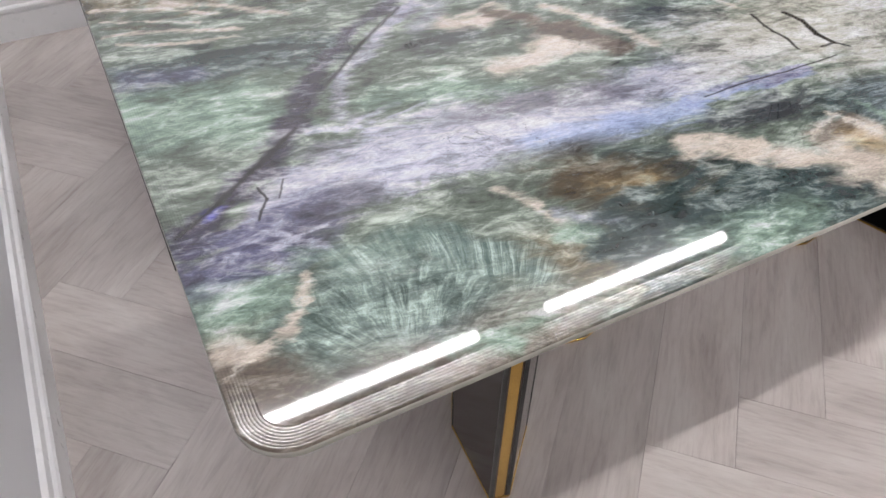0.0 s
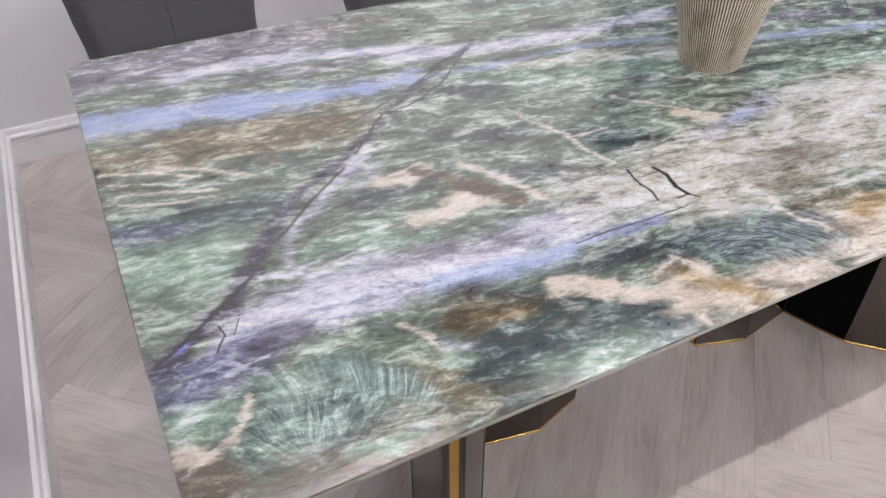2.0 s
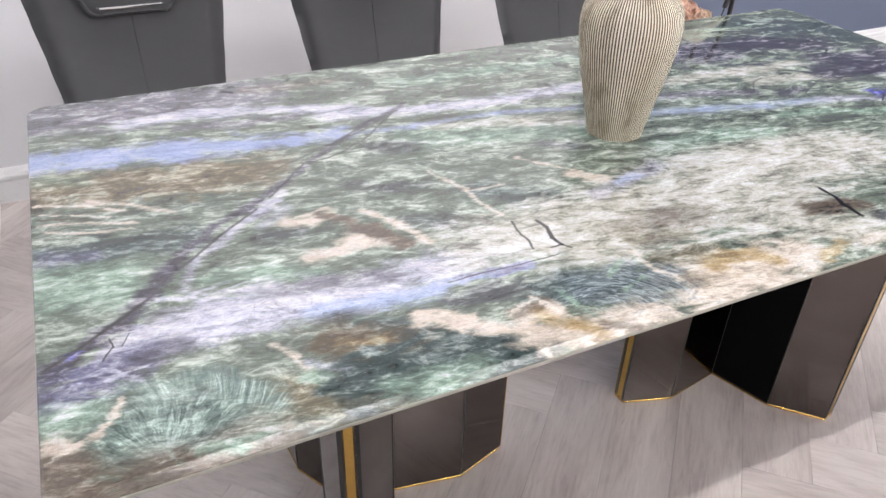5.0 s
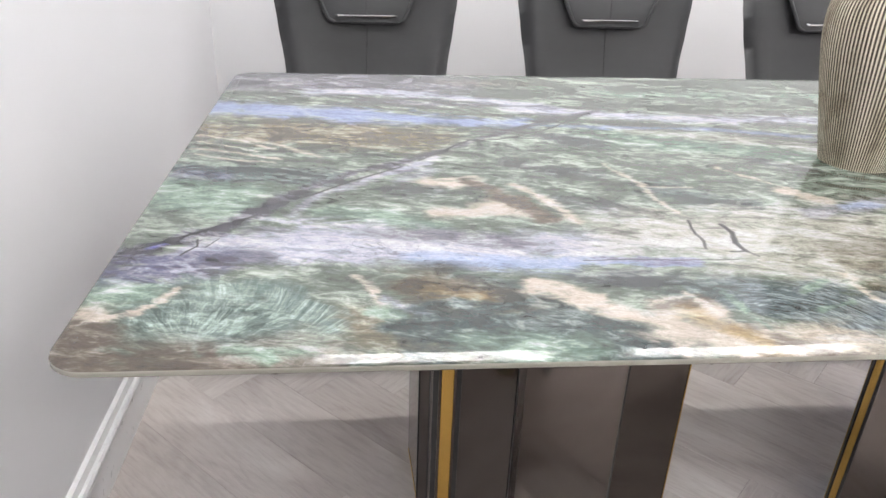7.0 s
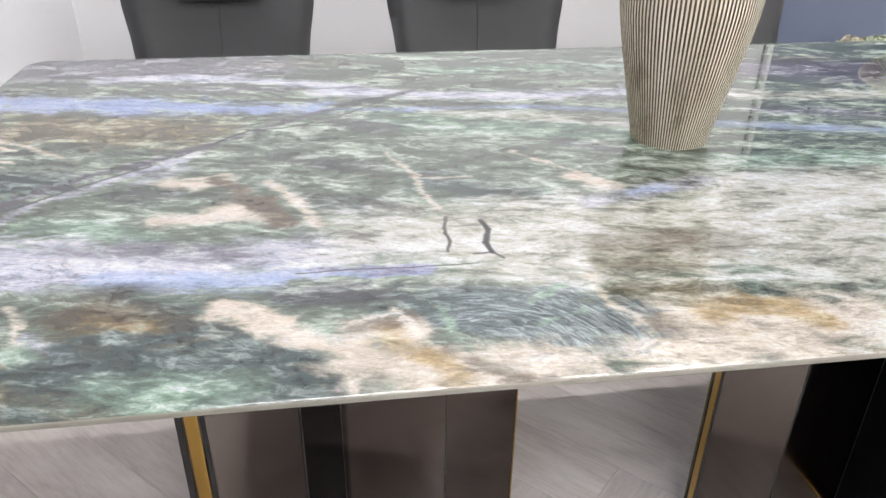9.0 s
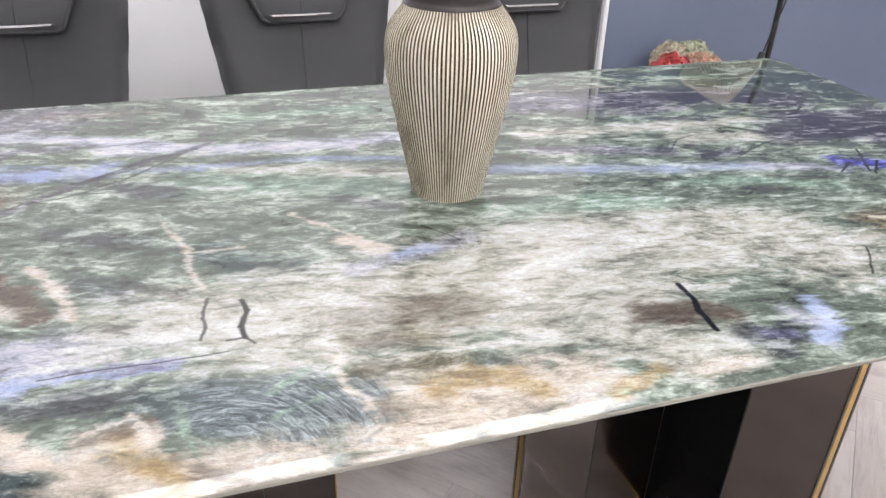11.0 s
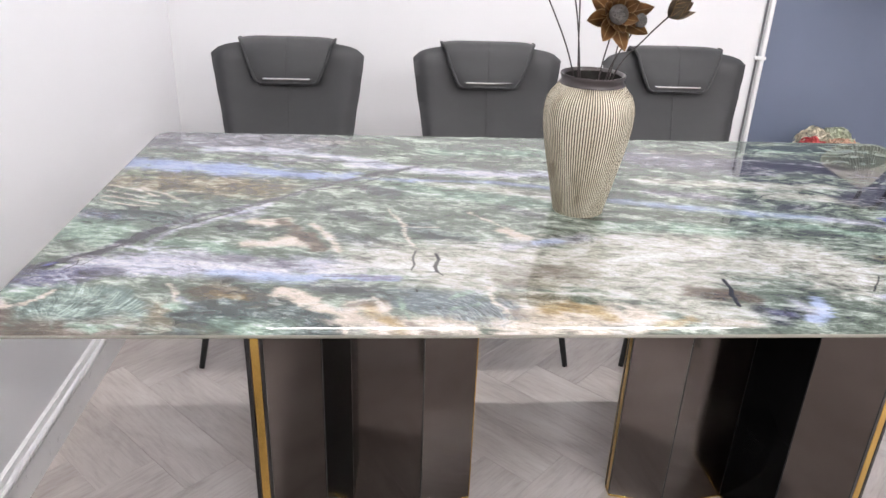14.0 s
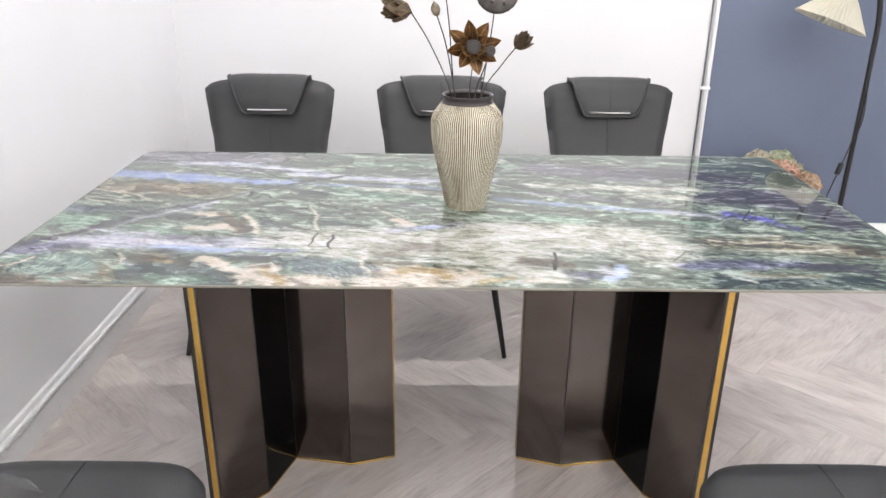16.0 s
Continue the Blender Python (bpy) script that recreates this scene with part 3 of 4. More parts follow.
stone.vein("crack", .0008, .0020, .7, (1.461, 0.485), (1.552, 0.532), (1.656, 0.552))
stone.vein("crack", .0016, .0020, .8, (1.722, 0.431), (1.714, 0.406))
stone.vein("crack", 0.0015, 0.002, 0.9, (0.638, 0.279), (0.632, 0.242), (0.635, 0.224), (0.630, 0.204))
stone.vein("crack", 0.0028, 0.002, 0.97, (0.674, 0.267), (0.677, 0.247), (0.670, 0.218), (0.672, 0.198))
stone.vein("crack", 0.0014, 0.002, 0.9, (0.672, 0.198), (0.656, 0.197))
stone.vein("crack", 0.0014, 0.002, 0.9, (0.672, 0.198), (0.681, 0.185))
stone.vein("crack", 0.0032, 0.002, 1, (1.153, 0.172), (1.153, 0.139), (1.145, 0.117), (1.142, 0.084))
stone.vein("crack", 0.0008, 0.001, 0.8, (0.485, 0.179), (0.533, 0.181), (0.588, 0.178), (0.655, 0.178))
stone.vein("crack", 0.0012, 0.002, 0.8, (0.428, 0.617), (0.477, 0.631), (0.555, 0.681))
stone.vein("crack", 0.0012, 0.0015, 0.8, (1.394, 0.133), (1.436, 0.188))
stone.vein("crack", 0.0008, 0.001, 0.7, (0.908, 0.385), (0.945, 0.337))
stone.finish()
QUARTZITE = stone.done(stone.color, 0.035, IOR=1.55)
REEDED = QUARTZITE.copy()
REEDED.name = "reeded_quartzite"
REEDED.node_tree.nodes["Principled BSDF"].inputs["Roughness"].default_value = 0.12
EDGE_STONE = plain("polished_pale_stone_edge", (0.24, 0.23, 0.20), 0.14, 0.0, 0.4, 12.0, IOR=1.52)
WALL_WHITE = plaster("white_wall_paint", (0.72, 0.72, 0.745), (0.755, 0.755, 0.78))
# same white paint as the other walls, its dimmer light put into the colour
WALL_WHITE_DIM = plaster("white_wall_paint_dimmed", (0.655, 0.655, 0.675), (0.69, 0.69, 0.71))
WALL_BLUE = plaster("slate_blue_wall_paint", (0.115, 0.139, 0.207), (0.134, 0.160, 0.232))
CEIL = plaster("ceiling_paint", (0.66, 0.66, 0.67), (0.70, 0.70, 0.71))
TRIM = plain("white_gloss_trim", (0.78, 0.78, 0.79), 0.3, wear=0.05)
OAK = plank_wood()
SUBFLOOR = plain("floor_joint", (0.42, 0.375, 0.36), 0.8)
LEATHER = leather("grey_leather", (0.029, 0.0292, 0.0315), (0.040, 0.0403, 0.043), 0.46)
CHROME = plain("polished_chrome", (0.78, 0.78, 0.78), 0.10, 1.0, 0.03)
BLACK_STEEL = plain("black_steel", (0.012, 0.012, 0.013), 0.32)
TITANIUM = plain("dark_mirror_steel", (0.112, 0.096, 0.090), 0.10, 1.0, 0.08, 3.0)
BRASS = plain("brushed_brass", (0.58, 0.37, 0.10), 0.22, 1.0, 0.14, 40.0)
# near-black colour stands for the dark fold mirrored in the steel
FOLD_REFLECTION = plain("black_fold_reflection", (0.003, 0.003, 0.0032), 0.15, 0.0, 0.1, 3.0, IOR=1.14)
SEAM = plain("dark_thread", (0.018, 0.018, 0.02), 0.7)
GLOW = Nodes("lamp_diffuser").done((0.8, 0.8, 0.8), 0.5, **{"Emission Color": (1.0, 0.985, 0.96), "Emission Strength": LAMP_GLOW})
HOUSING = plain("white_lamp_housing", (0.75, 0.75, 0.75), 0.4)


# ---- building helpers ----
def mesh_of(name, bm, mats, smooth=True, angle=35):
    bmesh.ops.recalc_face_normals(bm, faces=bm.faces)
    me = bpy.data.meshes.new(name)
    if smooth:
        for f in bm.faces:
            f.smooth = len(f.verts) < 9
        for e in bm.edges:
            if len(e.link_faces) == 2 and (e.calc_face_angle(0) > radians(angle) or max(len(f.verts) for f in e.link_faces) > 8):
                e.smooth = False
    bm.to_mesh(me)
    bm.free()
    for m in mats if isinstance(mats, (list, tuple)) else [mats]:
        me.materials.append(m)
    return me


def part(name, bm, mats, parent=None, label="", m=None, smooth=True, angle=35):
    ob = new(name, mesh_of(name, bm, mats, smooth, angle))
    if parent is not None:
        ob.parent = parent
    if m is not None:
        ob.matrix_basis = m
    return tagged(ob, label)


def thing(name, label, category, at=(0, 0, 0), turn=0.0, group=""):
    return place(tagged(new(name), label, category, group), at, turn)


def place(ob, at, turn=0.0):
    ob.matrix_basis = pose(*at, 0, 0, turn)
    return ob


def box(bm, lo, hi, bevel=0.0, segments=2):
    made = bmesh.ops.create_cube(bm, size=1.0)["verts"]
    size, mid = [b - a for a, b in zip(lo, hi)], [(a + b) / 2 for a, b in zip(lo, hi)]
    for v in made:
        v.co = Vector([c * s + o for c, s, o in zip(v.co, size, mid)])
    if bevel:
        edges = list({e for v in made for e in v.link_edges})
        bmesh.ops.bevel(bm, geom=edges, offset=bevel, segments=segments, affect="EDGES", profile=0.5)
    return bm


def boxed(lo, hi, bevel=0.0, segments=2):
    return box(bmesh.new(), lo, hi, bevel, segments)


def lathe(profile, steps=48, closed=True):
    """A body turned round z from (radius, height) pairs."""
    bm = bmesh.new()
    rings = [[bm.verts.new((r * math.cos(a), r * math.sin(a), z)) for a in (2 * math.pi * k / steps for k in range(steps))] for r, z in profile]
    for lower, upper in zip(rings, rings[1:]):
        for k in range(steps):
            bm.faces.new((lower[k], lower[(k + 1) % steps], upper[(k + 1) % steps], upper[k]))
    if closed:
        bm.faces.new(rings[0][::-1])
        bm.faces.new(rings[-1])
    return bm


def tube(points, radius, steps=10, bm=None, ends=True):
    """A round bar along a line of points; radius may differ from point to point."""
    bm = bm or bmesh.new()
    pts = [Vector(p) for p in points]
    radii = radius if isinstance(radius, (list, tuple)) else [radius] * len(pts)
    rings, side = [], None
    for k, (p, r) in enumerate(zip(pts, radii)):
        way = (pts[min(k + 1, len(pts) - 1)] - pts[max(k - 1, 0)]).normalized()
        side = (side - way * side.dot(way)) if side else way.orthogonal()
        side.normalize()
        up = way.cross(side)
        rings.append([bm.verts.new(p + r * (math.cos(a) * side + math.sin(a) * up)) for a in (2 * math.pi * j / steps for j in range(steps))])
    for a, b in zip(rings, rings[1:]):
        for j in range(steps):
            bm.faces.new((a[j], a[(j + 1) % steps], b[(j + 1) % steps], b[j]))
    if ends:
        bm.faces.new(rings[0][::-1])
        bm.faces.new(rings[-1])
    return bm


def curve_points(points, count=24):
    """A smooth line through some points (Catmull-Rom)."""
    p = [Vector(q) for q in points]
    p = [2 * p[0] - p[1], *p, 2 * p[-1] - p[-2]]
    out = []
    for k in range(count + 1):
        s = k / count * (len(p) - 3)
        i = min(int(s), len(p) - 4)
        t = s - i
        a, b, c, d = p[i : i + 4]
        out.append(0.5 * ((2 * b) + (c - a) * t + (2 * a - 5 * b + 4 * c - d) * t * t + (3 * b - a - 3 * c + d) * t**3))
    return out


def prism(outline, z0, z1, bm=None):
    bm = bm or bmesh.new()
    low, high = [bm.verts.new((x, y, z0)) for x, y in outline], [bm.verts.new((x, y, z1)) for x, y in outline]
    n = len(outline)
    for k in range(n):
        bm.faces.new((low[k], low[(k + 1) % n], high[(k + 1) % n], high[k]))
    bm.faces.new(low[::-1])
    bm.faces.new(high)
    return bm


def setting(name, bm, mat, label, smooth=False):
    return tagged(part(name, bm, mat, None, label, smooth=smooth), kind="structure")


# ---- the room ----
floor = setting("floor", boxed((LEFT - 0.2, FRONT - 0.2, -0.12), (RIGHT + 0.2, BACK + 0.25, -0.006)), SUBFLOOR, "limed grey oak floor laid in herringbone")
setting("wall_west", boxed((LEFT - 0.15, FRONT - 0.15, -0.02), (LEFT, BACK + 0.17, CEILING + 0.1)), WALL_WHITE, "smooth white painted wall")
SPLIT = 2.125
setting("wall_north_1", boxed((LEFT, BACK, -0.02), (SPLIT, BACK + 0.17, CEILING + 0.1)), WALL_WHITE_DIM, "smooth white painted wall behind the chairs")
setting("wall_north_2", boxed((SPLIT, BACK + 0.012, -0.02), (RIGHT + 0.15, BACK + 0.17, CEILING + 0.1)), WALL_BLUE, "slate blue painted wall")
setting("wall_east", boxed((RIGHT, FRONT, -0.02), (RIGHT + 0.15, BACK + 0.012, CEILING + 0.1)), WALL_WHITE, "plain white painted wall")
setting("wall_south", boxed((LEFT, FRONT - 0.15, -0.02), (RIGHT + 0.15, FRONT, CEILING + 0.1)), WALL_WHITE, "plain white painted wall")
setting("ceiling", boxed((LEFT, FRONT, CEILING), (RIGHT, BACK, CEILING + 0.1)), CEIL, "flat white painted ceiling")


def skirting(name, start, end, inward):
    """A moulded white baseboard: flat face, a groove, a rounded top bead."""
    d, n = (Vector(end) - Vector(start)), Vector(inward)
    profile = [(0, 0), (0.016, 0), (0.016, 0.080), (0.012, 0.084), (0.012, 0.088), (0.021, 0.092), (0.022, 0.099), (0.018, 0.104), (0.012, 0.106), (0.012, 0.110), (0.009, 0.121), (0, 0.124)]
    bm = bmesh.new()
    ends = [[bm.verts.new(Vector(p) + n * a + Vector((0, 0, b))) for a, b in profile] for p in (start, end)]
    k = len(profile)
    for i in range(k):
        bm.faces.new((ends[0][i], ends[0][(i + 1) % k], ends[1][(i + 1) % k], ends[1][i]))
    bm.faces.new(ends[0])
    bm.faces.new(ends[1][::-1])
    return setting(name, bm, TRIM, "white moulded baseboard")


skirting("baseboard_west", (LEFT, FRONT, 0), (LEFT, BACK - 0.015, 0), (1, 0, 0))
skirting("baseboard_north_1", (LEFT, BACK, 0), (SPLIT - 0.001, BACK, 0), (0, -1, 0))
skirting("baseboard_north_2", (SPLIT + 0.001, BACK + 0.012, 0), (RIGHT, BACK + 0.012, 0), (0, -1, 0))

# ---- ceiling lamps: rows of slim bars along the table's length ----
LAMP_LONG, LAMP_WIDE = 0.93, 0.033
LAMP_ROWS = [1.317 - 1.80 * k for k in range(4)]
LAMP_COLUMNS = [0.505 + 1.25 * k for k in range(4)]


def linear_lamp():
    lamp = thing("linear_ceiling_lamp", "slim white linear ceiling lamp, switched on", "ceiling lamp", group="rows of ceiling lamps")
    part("housing", boxed((-LAMP_LONG / 2 - 0.01, -LAMP_WIDE / 2 - 0.006, 0), (LAMP_LONG / 2 + 0.01, LAMP_WIDE / 2 + 0.006, 0.05), 0.004), HOUSING, lamp)
    part("diffuser", boxed((-LAMP_LONG / 2, -LAMP_WIDE / 2, -0.014), (LAMP_LONG / 2, LAMP_WIDE / 2, -0.001), 0.006), GLOW, lamp, "glowing white diffuser")
    return lamp


first = linear_lamp()
place(first, (LAMP_COLUMNS[0], LAMP_ROWS[0], CEILING - 0.05))
for y in LAMP_ROWS:
    for x in LAMP_COLUMNS:
        if y != LAMP_ROWS[0] or x == LAMP_COLUMNS[1]:
            copy_thing(first, pose(x, y, CEILING - 0.05))


# ---- dining table ----
def rounded_slab(long, wide, corner, steps=40):
    """A slab with rounded plan corners and a reeded top edge."""
    def outline(inset):
        pts, r = [], corner - inset
        for cx, cy, a0 in ((long - corner, wide - corner, 0), (corner, wide - corner, 90), (corner, corner, 180), (long - corner, corner, 270)):
            for k in range(steps + 1):
                a = radians(a0 + 90 * k / steps)
                pts.append((cx + r * math.cos(a), cy + r * math.sin(a)))
        return pts

    bm = bmesh.new()
    # plain lower face, then fine reeds that climb the bevel to the flat top
    levels = [(0.0015, -THICK), (0.0, -THICK + 0.0015), (0.0, -0.0030), (0.0006, -0.0016), (0.0016, -0.0010)]
    rim = len(levels) - 2
    # each reed leans outward, rounds over and falls off into the next
    reeds, pitch, z = 7, 0.0021, -0.0010
    for k in range(reeds):
        for tilt, upto in ((10.5, 0.28), (5, 0.56), (-0.7, 0.84), (-8, 1.0)):
            z += pitch * (0.16 if upto == 1 else 0.28) * math.tan(radians(tilt))
            levels.append((0.0018 + pitch * (k + upto), z))
    last = len(levels) - 1
    levels.append((0.0018 + pitch * reeds + 0.0012, 0.0))
    loops = [[bm.verts.new((x, y, z)) for x, y in outline(i)] for i, z in levels]
    n = len(loops[0])
    for i, (a, b) in enumerate(zip(loops, loops[1:])):
        for k in range(n):
            f = bm.faces.new((a[k], a[(k + 1) % n], b[(k + 1) % n], b[k]))
            f.material_index = 1 if i < rim else 2 if i < last else 0
    bm.faces.new(loops[0][::-1])
    bm.faces.new(loops[-1])
    return bm


table = thing("dining_table", "polished green-blue stone dining table on two dark mirrored pedestals", "dining table")
part("tabletop", rounded_slab(LONG, WIDE, 0.036), [QUARTZITE, EDGE_STONE, REEDED], table, "polished stone slab with blue, green and cream veins", pose(0, 0, TOP), angle=3)
part("underframe", boxed((-0.0008, 0.205, TOP - THICK - 0.022), (LONG + 0.0008, WIDE - 0.205, TOP - THICK)), BLACK_STEEL, table)

# plan of one pedestal: a three-armed star with folded faces
INNER = [(0.787, 0.478), (0.668, 0.441), (0.509, 0.469), (0.462, 0.325), (0.370, 0.228)]
OUTER = [(0.337, 0.236), (0.346, 0.384), (0.405, 0.495)]


def pedestal(flip):
    name = "pedestal"
    half = INNER + OUTER
    outline = half + [(x, 0.990 - y) for x, y in half[-2::-1]]
    if flip:
        outline = [(1.923 - x, y) for x, y in outline][::-1]
    body = part(name, prism(outline, 0.004, TOP - THICK - 0.004), TITANIUM, table, "dark bronze mirrored pedestal with folded faces", smooth=False)
    n = len(outline)
    for k in range(n):
        a, b = Vector((*outline[k], 0)), Vector((*outline[(k + 1) % n], 0))
        way = (b - a).normalized()
        out = Vector((way.y, -way.x, 0))
        length = (b - a).length
        m = Matrix.Translation(a) @ Matrix(((way.x, out.x, 0, 0), (way.y, out.y, 0, 0), (0, 0, 1, 0), (0, 0, 0, 1)))
        part("base_trim", boxed((0, -0.001, 0), (length, 0.004, 0.006), 0.001, 1), BRASS, body, "thin brass base trim", m, smooth=False)
        # added sheets paint the dark reflection onto one face of each fold
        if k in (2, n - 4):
            part("crease_reflection", boxed((0.001, -0.001, 0.009), (length - 0.0005, 0.0015, TOP - THICK - 0.006)), FOLD_REFLECTION, body, "black sheet standing for the dark reflection in the fold", m, smooth=False)
        if length < 0.08:
            mid = length / 2
            part("brass_strip", boxed((mid - 0.008, -0.001, 0.008), (mid + 0.008, 0.005, TOP - THICK - 0.006), 0.001, 1), BRASS, body, "brushed brass strip", m, smooth=False)
            for e in (0.003, length - 0.003):
                part("edge_strip", boxed((e - 0.003, -0.001, 0.008), (e + 0.003, 0.003, TOP - THICK - 0.006)), BLACK_STEEL, body, "", m, smooth=False)
        else:
            part("corner_trim", boxed((-0.0012, -0.001, 0.008), (0.0012, 0.0012, TOP - THICK - 0.006)), BRASS if k in (0,) else BLACK_STEEL, body, "", m, smooth=False)
    return body


pedestal(False)
pedestal(True)


# ---- dining chairs ----
def back_outline(v):
    """Half width of the chair back at the share v of its height."""
    pts = [(0.0, 0.192), (0.3, 0.208), (0.5, 0.221), (0.75, 0.238), (0.90, 0.247), (1.0, 0.250)]
    for (a, x), (b, y) in zip(pts, pts[1:]):
        if v <= b:
            s = (v - a) / (b - a)
            s = s * s * (3 - 2 * s) * 0.5 + s * 0.5
            return x + (y - x) * s
    return pts[-1][1]


def lean(z):
    """How far back the chair's back stands at a height."""
    s = (z - 0.45) / 0.43
    return 0.455 + 0.125 * s + 0.015 * math.sin(s * math.pi)


def dining_chair():
    """Faces -y (towards the table when the chair stands behind it). Origin on the floor under the seat's front edge."""
    chair = thing("dining_chair", "grey leather dining chair with a folded head cushion and black legs", "chair", group="chairs round the table")
    # padded back
    bm = bmesh.new()
    cols, rows, loops = 22, 26, {}
    z0, z1 = 0.42, 0.862
    for side in (0, 1):
        for j in range(rows + 1):
            v = j / rows
            for i in range(cols + 1):
                u = -1 + 2 * i / cols
                w = back_outline(v)
                x = u * w
                z = z0 + (z1 - z0) * v + 0.026 * (1 - u * u) * v**3 - 0.055 * max(0, abs(u) - 0.86) ** 1.5 * 6 * v**12
                edge = max(0.0, 1 - abs(u)) * w
                top = max(0.0, 1 - v) * (z1 - z0)
                puff = 0.036 * math.sqrt(min(1, edge / 0.035)) ** 1.0 * math.sqrt(min(1, (top + 0.002) / 0.035))
                cup = 0.022 * u * u
                y = lean(z) - cup + (-puff if side == 0 else puff * 0.75)
                loops[side, j, i] = bm.verts.new((x, y, z))
    for side in (0, 1):
        for j in range(rows):
            for i in range(cols):
                q = [loops[side, j, i], loops[side, j, i + 1], loops[side, j + 1, i + 1], loops[side, j + 1, i]]
                bm.faces.new(q if side == 0 else q[::-1])
    rim = [(0, i) for i in range(cols + 1)] + [(j, cols) for j in range(1, rows + 1)] + [(rows, i) for i in range(cols - 1, -1, -1)] + [(j, 0) for j in range(rows - 1, 0, -1)]
    for a, b in zip(rim, rim[1:] + rim[:1]):
        bm.faces.new((loops[0, b[0], b[1]], loops[0, a[0], a[1]], loops[1, a[0], a[1]], loops[1, b[0], b[1]]))
    back = part("backrest", bm, LEATHER, chair, angle=60)

    def front(x, z):
        w = back_outline(min(1, max(0, (z - z0) / (z1 - z0))))
        u = x / w
        return lean(z) - 0.022 * u * u - 0.036

    seam = [(0.0, front(0, z) - 0.0005, z) for z in [0.47 + 0.28 * k / 14 for k in range(15)]]
    part("seam", tube(seam, 0.0014, 6), SEAM, back, "stitched centre seam")
    # folded head cushion: over the top and down the front, narrowing
    bm = bmesh.new()
    ctrl = [(0.60, 0.70), (0.615, 0.80), (0.613, 0.856), (0.599, 0.882), (0.557, 0.889), (0.526, 0.876), (0.510, 0.833), (0.500, 0.80), (0.494, 0.770), (0.491, 0.761)]
    line = curve_points([(0, y, z) for y, z in ctrl], 36)
    grid = []
    for k, p in enumerate(line):
        s = k / 36
        half = 0.155 if s < 0.46 else 0.155 - 0.070 * (s - 0.46) / 0.54
        way = (line[min(k + 1, 36)] - line[max(k - 1, 0)]).normalized()
        nrm = Vector((0, way.z, -way.y))
        row = []
        for i in range(15):
            u = -1 + 2 * i / 14
            soft = 0.007 * (1 - abs(u) ** 6)
            row.append((Vector((u * half, p.y, p.z)), nrm, soft))
        grid.append(row)
    outer = [[bm.verts.new(c - n * (-soft - 0.004)) for c, n, soft in row] for row in grid]
    inner = [[bm.verts.new(c - n * 0.004) for c, n, soft in row] for row in grid]
    for k in range(36):
        for i in range(14):
            bm.faces.new((outer[k][i], outer[k][i + 1], outer[k + 1][i + 1], outer[k + 1][i]))
            bm.faces.new((inner[k][i], inner[k + 1][i], inner[k + 1][i + 1], inner[k][i + 1]))
        for i in (0, 14):
            bm.faces.new((outer[k][i], outer[k + 1][i], inner[k + 1][i], inner[k][i]))
    for k in (0, 36):
        for i in range(14):
            bm.faces.new((outer[k][i], outer[k][i + 1], inner[k][i + 1], inner[k][i]))
    cushion = part("head_cushion", bm, LEATHER, chair, "folded leather head cushion", angle=60)
    edge = [outer_pt for outer_pt in ((c + n * 0.004) for c, n, s in (row[0] for row in grid[14:]))]
    right = [(-p.x, p.y, p.z) for p in edge]
    for pts in (edge, right):
        part("piping", tube([(p[0], p[1], p[2]) for p in pts], 0.0048, 8), LEATHER, cushion)
    bottom = grid[-1]
    part("piping", tube([(c + n * 0.003) for c, n, s in bottom], 0.0045, 8), LEATHER, cushion)
    mid = [row[7] for row in grid[14:35]]
    part("seam", tube([(c + n * (s + 0.0042)) for c, n, s in mid], 0.0013, 6), SEAM, cushion, "stitched centre seam")
    bar_z = 0.779
    bar_y = min((c + n * (s + 0.004)).y for c, n, s in grid[33]) - 0.003
    bar = [(-0.078, bar_y + 0.008, bar_z), (-0.074, bar_y, bar_z), (-0.04, bar_y - 0.001, bar_z), (0.04, bar_y - 0.001, bar_z), (0.074, bar_y, bar_z), (0.078, bar_y + 0.008, bar_z)]
    part("chrome_bar", tube(bar, 0.004, 10), CHROME, cushion, "polished chrome bar")
    # seat cushion
    bm = bmesh.new()
    n, levels = 44, []
    def seat_ring(grow, z):
        ring = []
        for k in range(n):
            a = 2 * math.pi * k / n
            c, s = math.cos(a), math.sin(a)
            x = (0.235 + grow) * math.copysign(abs(c) ** 0.42, c)
            y = 0.235 + (0.225 + grow) * math.copysign(abs(s) ** 0.42, s)
            x *= 1.0 - 0.10 * (y / 0.47)
            ring.append(bm.verts.new((x, y, z)))
        return ring
    for grow, z in ((-0.06, 0.385), (-0.012, 0.390), (0.004, 0.410), (0.006, 0.440), (-0.004, 0.466), (-0.022, 0.477), (-0.06, 0.481), (-0.12, 0.482)):
        levels.append(seat_ring(grow, z))
    for a, b in zip(levels, levels[1:]):
        for k in range(n):
            bm.faces.new((a[k], a[(k + 1) % n], b[(k + 1) % n], b[k]))
    bm.faces.new(levels[0][::-1])
    bm.faces.new(levels[-1])
    seat = part("seat", bm, LEATHER, chair, angle=60)
    part("seam", tube([(0, 0.010, 0.440), (0, 0.016, 0.466), (0, 0.034, 0.4775), (0, 0.08, 0.4825), (0, 0.30, 0.4825), (0, 0.40, 0.4822)], 0.0013, 6), SEAM, seat, "stitched centre seam")
    # splayed round legs under a flat frame
    part("seat_frame", boxed((-0.18, 0.05, 0.366), (0.18, 0.42, 0.386), 0.004), BLACK_STEEL, chair)
    for x, y in ((-0.17, 0.07), (0.17, 0.07), (-0.17, 0.40), (0.17, 0.40)):
        foot = (math.copysign(0.232, x), -0.02 if y < 0.2 else 0.49, 0.0)
        part("leg", tube([foot, (x, y, 0.372)], [0.0085, 0.014], 12), BLACK_STEEL, chair)
    return chair


